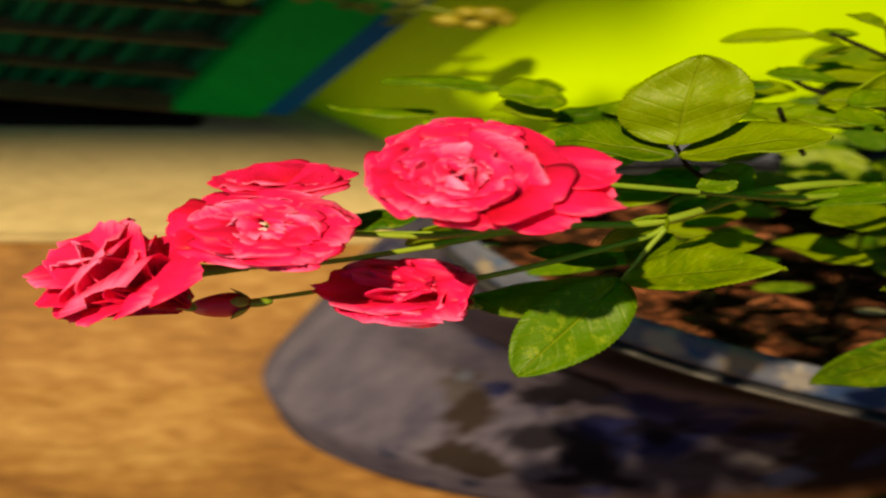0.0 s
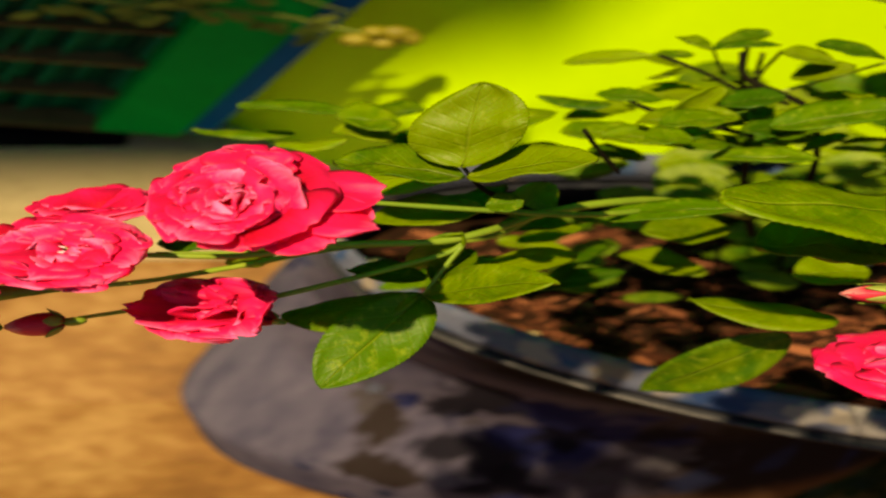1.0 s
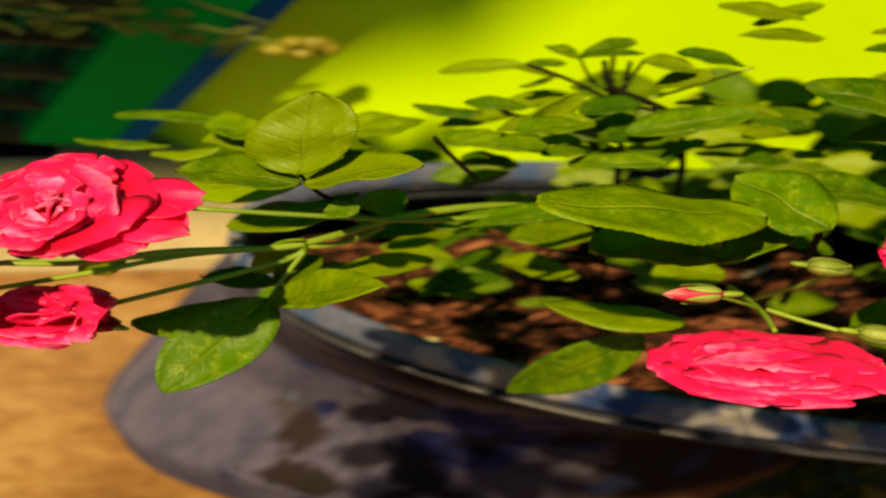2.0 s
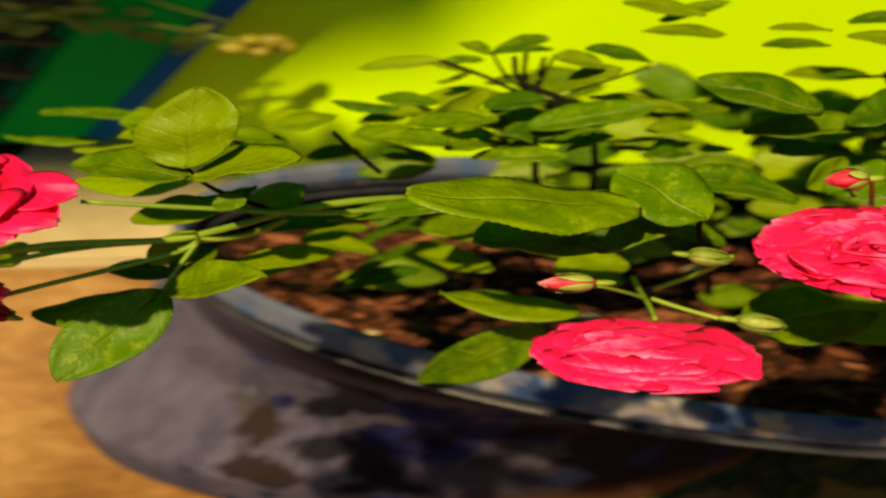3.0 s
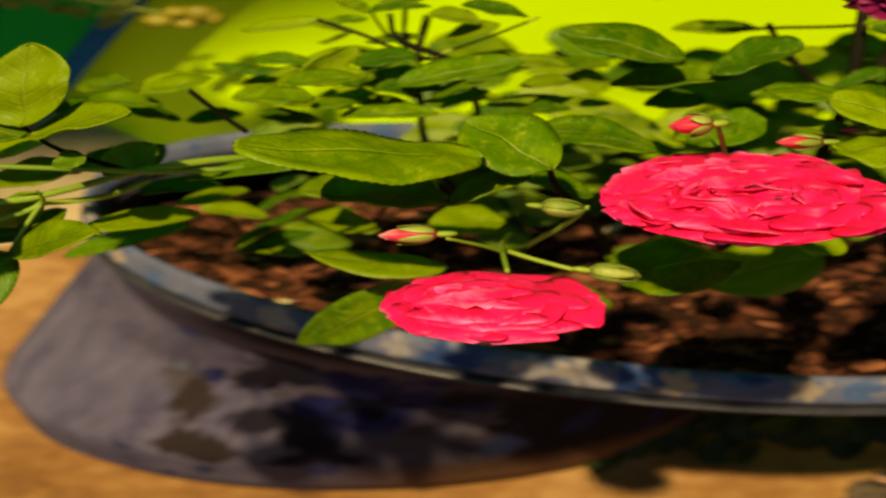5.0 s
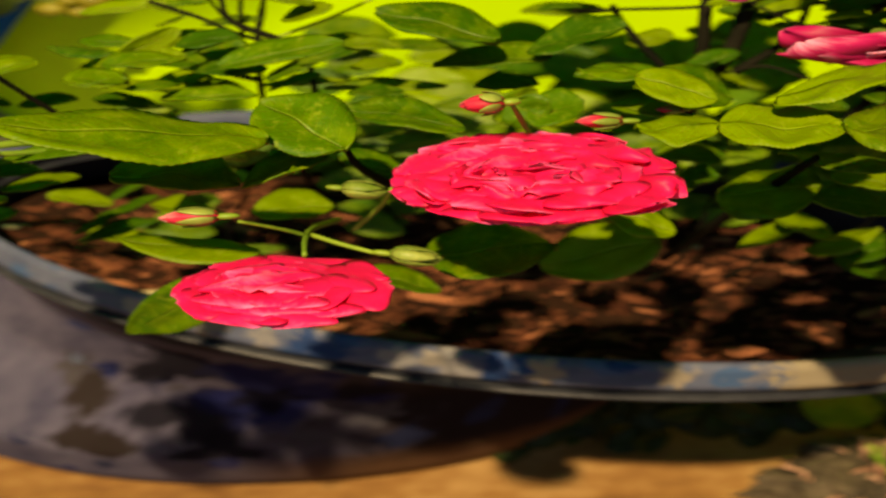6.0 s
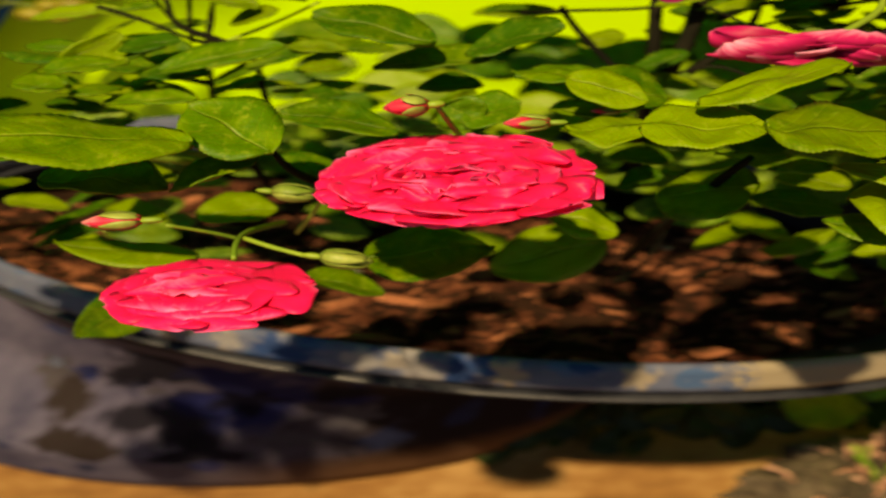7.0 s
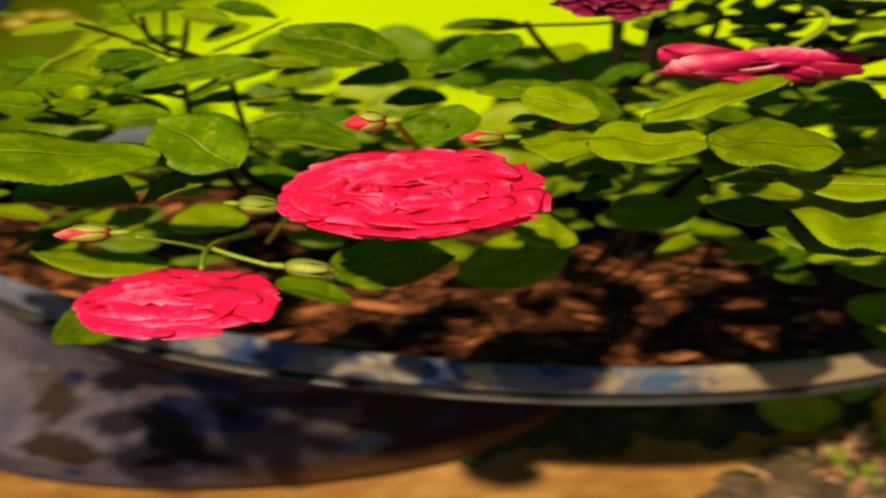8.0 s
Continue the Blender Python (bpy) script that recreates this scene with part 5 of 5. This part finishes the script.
leaf((0.3595, 0.1939, 0.3510), (0.3249, 0.2021, 0.3411), (0.0029, 0.0071, -0.0014), 1)
leaf((0.4100, 0.2245, 0.2493), (0.3830, 0.2421, 0.2486), (0.0040, 0.0094, -0.0019))
leaf((0.3371, 0.2454, 0.2869), (0.3620, 0.2491, 0.2930), (0.0025, 0.0072, -0.0014))
leaf((0.3735, 0.2047, 0.3218), (0.3454, 0.2181, 0.3172), (0.0039, 0.0091, -0.0022), 1)
leaf((0.3130, 0.1962, 0.3749), (0.2943, 0.2033, 0.3725), (0.0019, 0.0060, -0.0011))
leaf((0.2990, 0.2320, 0.3246), (0.3207, 0.2291, 0.3177), (0.0018, 0.0061, -0.0011))
leaf((0.3367, 0.2329, 0.3161), (0.3148, 0.2361, 0.3030), (0.0031, 0.0060, -0.0010))
leaf((0.2865, 0.2269, 0.3186), (0.3103, 0.2359, 0.3159), (0.0024, 0.0057, -0.0014))
leaf((0.3331, 0.2458, 0.2868), (0.3590, 0.2453, 0.2757), (0.0020, 0.0059, -0.0012))
leaf((0.2711, 0.2200, 0.3646), (0.2530, 0.2302, 0.3584), (0.0012, 0.0058, -0.0014))

# stems and canes
stem([(0.0223, 0.1777, 0.4232), (0.0524, 0.1822, 0.4155), (0.0794, 0.1932, 0.4027), (0.1180, 0.2154, 0.3846)], 0.0007, 0.001)
stem([(-0.0474, 0.1641, 0.4230), (-0.0155, 0.1638, 0.4218), (0.0003, 0.1659, 0.4192), (0.0183, 0.1710, 0.4168), (0.0399, 0.1762, 0.4119), (0.0524, 0.1810, 0.4103), (0.0700, 0.1943, 0.4032), (0.0972, 0.2090, 0.3912), (0.1329, 0.2397, 0.3535)], 0.0007, 0.0013)
stem([(0.0050, 0.1640, 0.4080), (0.0158, 0.1647, 0.4108), (0.0299, 0.1708, 0.4091), (0.0433, 0.1758, 0.4090), (0.0468, 0.1783, 0.4103)], 0.0008, 0.0008)
stem([(0.0378, 0.1709, 0.4003), (0.0415, 0.1735, 0.4050), (0.0463, 0.1768, 0.4101)], 0.0007, 0.0008)
stem([(0.0459, 0.1811, 0.4300), (0.0512, 0.1840, 0.4200), (0.0647, 0.1902, 0.4059)], 0.0006, 0.0008, 1)
stem([(-0.0503, 0.1659, 0.4086), (-0.0262, 0.1703, 0.4059), (-0.0053, 0.1766, 0.4036), (0.0205, 0.1853, 0.4007), (0.0515, 0.1960, 0.3917), (0.0641, 0.2062, 0.3875)], 0.0007, 0.001)
stem([(-0.0525, 0.1643, 0.4098), (-0.0472, 0.1659, 0.4085), (-0.0399, 0.1682, 0.4066)], 0.0026, 0.0007)
stem([(-0.0376, 0.1647, 0.4008), (-0.0242, 0.1689, 0.3992), (-0.0101, 0.1744, 0.3988)], 0.0006, 0.0007)
stem([(-0.0222, 0.1805, 0.4043), (0.0020, 0.1832, 0.4015), (0.0219, 0.1869, 0.3995)], 0.0005, 0.0006)
stem([(0.0772, 0.2151, 0.4093), (0.0822, 0.2188, 0.3993), (0.0887, 0.2219, 0.3889)], 0.0009, 0.0009, 1)
stem([(0.0945, 0.2722, 0.3745), (0.1046, 0.2717, 0.3678), (0.1200, 0.2679, 0.3653), (0.1372, 0.2642, 0.3628)], 0.0009, 0.0011, 1)
stem([(0.1405, 0.2823, 0.3798), (0.1381, 0.2764, 0.3714), (0.1380, 0.2666, 0.3582), (0.1399, 0.2684, 0.3395), (0.1504, 0.2767, 0.3069)], 0.001, 0.002, 1)
stem([(0.1235, 0.2774, 0.3852), (0.1288, 0.2783, 0.3754), (0.1378, 0.2758, 0.3708)], 0.0006, 0.0008, 1)
stem([(0.1415, 0.2706, 0.3895), (0.1399, 0.2779, 0.3757), (0.1377, 0.2751, 0.3702)], 0.0007, 0.0008, 1)
stem([(0.1724, 0.2653, 0.3904), (0.1582, 0.2721, 0.3782), (0.1388, 0.2746, 0.3684)], 0.0005, 0.0007)
stem([(0.1514, 0.1587, 0.4005), (0.1515, 0.1667, 0.3969), (0.1531, 0.1801, 0.3862), (0.1598, 0.2087, 0.3586)], 0.0009, 0.0009)
stem([(0.1375, 0.1621, 0.4089), (0.1465, 0.1668, 0.4006), (0.1515, 0.1695, 0.3954)], 0.0005, 0.0006)
stem([(0.1686, 0.1607, 0.3973), (0.1596, 0.1653, 0.3964), (0.1530, 0.1694, 0.3955)], 0.0007, 0.0007)
stem([(0.1979, 0.1729, 0.4299), (0.2032, 0.1787, 0.4168), (0.2128, 0.1936, 0.3908)], 0.0008, 0.001)
stem([(0.1718, 0.1744, 0.4044), (0.1697, 0.1827, 0.3902), (0.1636, 0.1995, 0.3642)], 0.0007, 0.0008)
stem([(0.2931, 0.1933, 0.4281), (0.3063, 0.2027, 0.4272), (0.3102, 0.2096, 0.4270), (0.3082, 0.2196, 0.4223)], 0.0012, 0.0012)
stem([(0.2752, 0.2761, 0.3885), (0.2745, 0.2697, 0.3759), (0.2758, 0.2664, 0.3529), (0.2781, 0.2771, 0.3088)], 0.0026, 0.0034, 1)
stem([(0.2895, 0.2734, 0.3876), (0.2863, 0.2685, 0.3762), (0.2838, 0.2661, 0.3669), (0.2754, 0.2637, 0.3504)], 0.0034, 0.0036, 1)
stem([(0.2451, 0.2712, 0.3807), (0.2508, 0.2693, 0.3730), (0.2619, 0.2641, 0.3628), (0.2735, 0.2639, 0.3504)], 0.0014, 0.0016, 1)
stem([(0.1289, 0.2675, 0.3915), (0.1319, 0.2656, 0.3834), (0.1504, 0.2620, 0.3755), (0.1545, 0.2565, 0.3643), (0.1562, 0.2582, 0.3458)], 0.0012, 0.0014, 1)
stem([(0.2732, 0.1764, 0.4067), (0.2702, 0.1807, 0.3967), (0.2701, 0.2076, 0.3534), (0.2762, 0.2580, 0.2780)], 0.0012, 0.002, 1)
stem([(0.1613, 0.1737, 0.4188), (0.1663, 0.1837, 0.4014), (0.1838, 0.2185, 0.3537), (0.2079, 0.2693, 0.2806)], 0.001, 0.002, 1)

# unseen crown leaves over the rest, added to shade the bush and the soil
crown = random.Random(99)
high = []
for i in range(165):
    if i < 70:
        x, y = crown.uniform(0.2, 0.47), crown.uniform(0.2, 0.36)
        c = Vector((x, y, crown.uniform(0.425, 0.49) - 0.9 * (y - 0.3)))
    else:
        x, y = crown.uniform(0.37, 0.46), crown.uniform(0.14, 0.25)
        c = Vector((x, y, crown.uniform(0.36, 0.47)))
    if i > 110:
        c = Vector((crown.uniform(0.31, 0.39), crown.uniform(0.13, 0.19), crown.uniform(0.455, 0.5)))
    a = crown.uniform(-0.6, 0.6) + (math.pi if crown.random() < 0.5 else 0)
    axis = Vector((math.cos(a), math.sin(a) * 0.5, crown.uniform(-0.2, 0.2))) * crown.uniform(0.03, 0.05)
    high.append(leaf(c - axis / 2, c + axis / 2, Vector((0.001, crown.uniform(0.006, 0.011), crown.uniform(-0.003, 0.004))), 1 if crown.random() < 0.2 else 0))

# further unseen leaves, added to shade the thicket
for i in range(45):
    y = crown.uniform(0.17, 0.25)
    c = Vector((crown.uniform(0.27, 0.42), y, 0.6 - 0.743 * (y + 0.03) + crown.uniform(0.06, 0.10)))
    a = crown.uniform(-0.6, 0.6) + (math.pi if crown.random() < 0.5 else 0)
    axis = Vector((math.cos(a), math.sin(a) * 0.5, crown.uniform(-0.1, 0.1))) * crown.uniform(0.026, 0.042)
    high.append(leaf(c - axis / 2, c + axis / 2, Vector((0.001, crown.uniform(0.006, 0.010), crown.uniform(-0.002, 0.003))), 0))

# an unseen tall leafy shoot, added so that its shade falls on the foot of the wall
rise = SUN_DIR * 0.45
stem([(0.33, 0.29, 0.34), (0.37, 0.26, 0.50), (0.22, 0.24, 0.72), Vector((-0.06, 0.445, 0.358)) + rise, Vector((-0.12, 0.475, 0.336)) + rise], 0.0022, 0.0008, 1)
for i in range(64):
    f = -0.35 + 1.35 * crown.random()
    c = rise + Vector((-0.025 - 0.09 * f, 0.425 + 0.05 * f, 0.368 - 0.03 * f)) + Vector((0, crown.uniform(-0.012, 0.012), crown.uniform(-0.012, 0.012)))
    a = crown.uniform(-0.5, 0.5) + (math.pi if crown.random() < 0.5 else 0)
    axis = Vector((math.cos(a), math.sin(a) * 0.4, crown.uniform(-0.15, 0.15))) * crown.uniform(0.03, 0.045)
    high.append(leaf(c - axis / 2, c + axis / 2, Vector((0.001, crown.uniform(0.006, 0.010), crown.uniform(0.0, 0.005))), 0))
joined(high, "crown_foliage")

# bare twigs high in the bush
stem([(0.2862, 0.2590, 0.3879), (0.3012, 0.2577, 0.3816), (0.3151, 0.2617, 0.3800), (0.3434, 0.2610, 0.3757)], 0.0006, 0.0006, 1)
stem([(0.2715, 0.2592, 0.3594), (0.2911, 0.2574, 0.3667), (0.3071, 0.2487, 0.3674), (0.3300, 0.2484, 0.3697)], 0.0007, 0.0005, 1)
stem([(0.2327, 0.2710, 0.3793), (0.2494, 0.2741, 0.3771), (0.2726, 0.2725, 0.3783), (0.2927, 0.2691, 0.3842)], 0.0007, 0.0006, 1)
stem([(0.3513, 0.2540, 0.3905), (0.3428, 0.2537, 0.3826), (0.3301, 0.2534, 0.3607), (0.3201, 0.2524, 0.3452)], 0.0010, 0.0012, 1)
stem([(0.3470, 0.2313, 0.3832), (0.3345, 0.2376, 0.3807), (0.3260, 0.2385, 0.3738)], 0.0006, 0.0006)
stem([(0.1074, 0.2745, 0.3852), (0.1219, 0.2736, 0.3791), (0.1335, 0.2728, 0.3729), (0.1489, 0.2729, 0.3678)], 0.0008, 0.0008, 1)
stem([(0.1341, 0.2789, 0.3851), (0.1334, 0.2750, 0.3775), (0.1338, 0.2721, 0.3723)], 0.0010, 0.0010, 1)

# inner leaves in the shade of the bush
fill = random.Random(77)
for i in range(70):
    x = fill.uniform(0.15, 0.40)
    c = Vector((x, fill.uniform(0.335, 0.41) - 0.08 * (x - 0.2), fill.uniform(0.245, 0.272)))
    a = fill.uniform(-0.5, 0.5) + (math.pi if fill.random() < 0.5 else 0)
    ln = fill.uniform(0.028, 0.045)
    axis = Vector((math.cos(a), math.sin(a) * 0.5, fill.uniform(-0.15, 0.15))) * ln
    side = Vector((0.1, 0.6, 0.45)).cross(axis).cross(axis).normalized() * ln * fill.uniform(0.16, 0.24)
    side = Vector((side.x * 0.3, abs(side.y) + 0.002, abs(side.z) * fill.uniform(0.4, 1.0)))
    leaf(c - axis / 2, c + axis / 2, side, 1 if fill.random() < 0.2 else 0)
inner = []
for i in range(95):
    x = fill.uniform(0.09, 0.43)
    y = fill.uniform(0.28, 0.37)
    c = Vector((x, y, fill.uniform(0.245, 0.318) - 0.9 * (y - 0.3)))
    a = fill.uniform(-0.5, 0.5) + (math.pi if fill.random() < 0.5 else 0)
    ln = fill.uniform(0.020, 0.034)
    axis = Vector((math.cos(a), math.sin(a) * 0.3, fill.uniform(-0.2, 0.2))) * ln
    inner.append(leaf(c - axis / 2, c + axis / 2, Vector((fill.uniform(-0.001, 0.001), fill.uniform(0.001, 0.004), fill.uniform(0.0015, 0.0042))), 1 if fill.random() < 0.2 else 0))
joined(inner, "inner_foliage")
for i in range(9):
    x = 0.08 + i * 0.036
    stem([(x * 0.5 + 0.1, 0.33, 0.165), (x, 0.32 + fill.uniform(-0.02, 0.02), 0.22), (x + fill.uniform(-0.02, 0.02), 0.29, 0.29)], 0.0018, 0.001, 1)

# ---------------------------------------------------------------- yellow flower on a trailing stem before the shutter
trail = tagged(new("trailing_plant"), "thin trailing stem with pale leaves and one small yellow flower", "plant")
trail.location = (0.018, 0.560, 0.173)
T0 = Vector(trail.location)
trail_rng = random.Random(61)
for dx, dz, rx, rz in ((-0.014, -0.002, 0.010, 0.0045), (0.010, 0.002, 0.011, 0.006), (-0.003, 0.004, 0.008, 0.004), (0.002, -0.004, 0.009, 0.004), (0.018, -0.001, 0.006, 0.005)):
    rows = []
    for i in range(9):
        v = i / 8
        wide = math.sin(math.pi * (0.1 + 0.86 * v)) ** 0.6
        rows.append([Vector((dx + rx * (2 * v - 1), -0.004 * math.sin(math.pi * v) * (1 - q * q) + trail_rng.uniform(-0.0004, 0.0004), dz + rz * q * wide)) for q in (-1, -0.5, 0, 0.5, 1)])
    grid_mesh(rows, "petal", YELLOW, trail, 0.0004)
tube([Vector(p) - T0 for p in ((0.012, 0.563, 0.172), (-0.010, 0.566, 0.176), (-0.046, 0.570, 0.182), (-0.092, 0.570, 0.187), (-0.150, 0.572, 0.193), (-0.26, 0.58, 0.22), (-0.42, 0.60, 0.30))], 0.0010, 0.0022, "stem", TRAIL, trail)
tube([Vector(p) - T0 for p in ((0.004, 0.564, 0.186), (-0.030, 0.566, 0.197), (-0.065, 0.572, 0.206), (-0.12, 0.574, 0.200), (-0.17, 0.574, 0.196))], 0.0008, 0.0014, "stem", TRAIL, trail)
for i in range(34):
    f = i / 33
    c = Vector((-0.005 - 0.20 * f, 0.566, 0.178 + 0.018 * f + trail_rng.uniform(-0.010, 0.016))) - T0
    ln = trail_rng.uniform(0.010, 0.020)
    d = Vector((trail_rng.choice((-1, 1)) * ln, trail_rng.uniform(-0.003, 0.003), trail_rng.uniform(-0.004, 0.004)))
    rows = []
    for k in range(9):
        v = k / 8
        wide = 0.0028 * math.sin(math.pi * (0.06 + 0.9 * v)) ** 0.7
        rows.append([c + d * v + Vector((0, -0.3 * wide * abs(q), wide * q)) for q in (-1, -0.5, 0, 0.5, 1)])
    grid_mesh(rows, "leaf", TRAIL, trail, 0.0003)

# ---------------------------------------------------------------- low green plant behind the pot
low = tagged(new("low_plant"), "low leafy plant behind the pot, darkened to fill its shadow", "plant")
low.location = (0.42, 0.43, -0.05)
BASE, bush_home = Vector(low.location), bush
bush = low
# added leaves, darkened, fill the floor area where the pot's shadow lies
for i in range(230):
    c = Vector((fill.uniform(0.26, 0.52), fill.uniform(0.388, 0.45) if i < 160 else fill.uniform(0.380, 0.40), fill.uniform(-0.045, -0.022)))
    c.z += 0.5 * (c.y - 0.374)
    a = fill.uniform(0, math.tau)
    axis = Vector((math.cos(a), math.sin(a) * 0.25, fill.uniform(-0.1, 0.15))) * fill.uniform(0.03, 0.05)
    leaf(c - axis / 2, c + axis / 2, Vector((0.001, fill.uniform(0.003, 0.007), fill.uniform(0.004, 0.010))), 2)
for i in range(6):
    x = 0.32 + 0.035 * i
    stem([(0.42, 0.435, -0.05), ((x + 0.42) / 2, 0.43, -0.01), (x, 0.43, 0.035)], 0.0016, 0.001)
leaf((0.4237, 0.360, 0.0258), (0.4786, 0.360, 0.0075), (0.004, 0.006, 0.012))
leaf((0.4713, 0.360, 0.0278), (0.4946, 0.360, 0.0365), (0.001, 0.003, 0.005), 1)
stem([(0.42, 0.435, -0.05), (0.425, 0.40, 0.0), (0.4237, 0.360, 0.0258)], 0.0014, 0.0008)
stem([(0.42, 0.435, -0.05), (0.455, 0.40, 0.0), (0.4713, 0.360, 0.0278)], 0.0014, 0.0008)
bush, BASE = bush_home, Vector(bush_home.location)

# ---------------------------------------------------------------- the small dry plant on the floor
clump = tagged(new("dry_plant"), "low grey clump with pinkish brown twig tips on the floor", "plant")
clump.location = (0.535, 0.338, -0.05)
bm = bmesh.new()
bmesh.ops.create_icosphere(bm, subdivisions=5, radius=1.0)
for v in bm.verts:
    d = 1 + 0.22 * noise.noise(v.co * 2.2) + 0.16 * noise.noise(v.co * 7) + 0.07 * noise.noise(v.co * 19)
    v.co = Vector((v.co.x * 0.125 * d, v.co.y * 0.042 * d, max(v.co.z, -0.02) * 0.028 * d))
part("mound", bm, STONE, clump)
# plump forked twigs, taller towards the far end
for i in range(70):
    x = fill.uniform(-0.055, 0.09)
    root = Vector((x, fill.uniform(-0.008, 0.03), 0.020 + 0.30 * max(0.0, x + 0.03) * fill.uniform(0.3, 1.0)))
    way = Vector((fill.uniform(-1.0, 0.25), fill.uniform(-0.3, 0.2), fill.uniform(0.25, 0.9))).normalized() * fill.uniform(0.014, 0.026)
    mid = root + way * 0.5 + Vector((0, 0, fill.uniform(-0.003, 0.002)))
    skin = TIP if fill.random() < 0.75 else STEM
    tube([root - way * 0.4, mid, root + way], 0.0028, 0.0018, "twig", skin, clump, sides=7)
    if i % 2:
        tube([mid, mid + way * 0.25 + Vector((0.003, 0, 0.004)), mid + way * 0.4 + Vector((0.004, 0, 0.010))], 0.0022, 0.0014, "twig", skin, clump, sides=7)
for i in range(220):
    a, r = fill.uniform(0, math.tau), math.sqrt(fill.uniform(0, 1))
    root = Vector((0.12 * r * math.cos(a), 0.040 * r * math.sin(a), 0.026 * math.sqrt(1 - r * r) - 0.002))
    tipp = root + Vector((0.012 * math.cos(a) + fill.uniform(-0.01, 0.01), 0.010 * math.sin(a) + fill.uniform(-0.008, 0.004), fill.uniform(0.003, 0.012)))
    tube([root, (root + tipp) / 2 + Vector((0, 0, 0.003)), tipp], 0.0014, 0.0006, "dry_stalk", STONE if i % 3 else TIP, clump, sides=5)
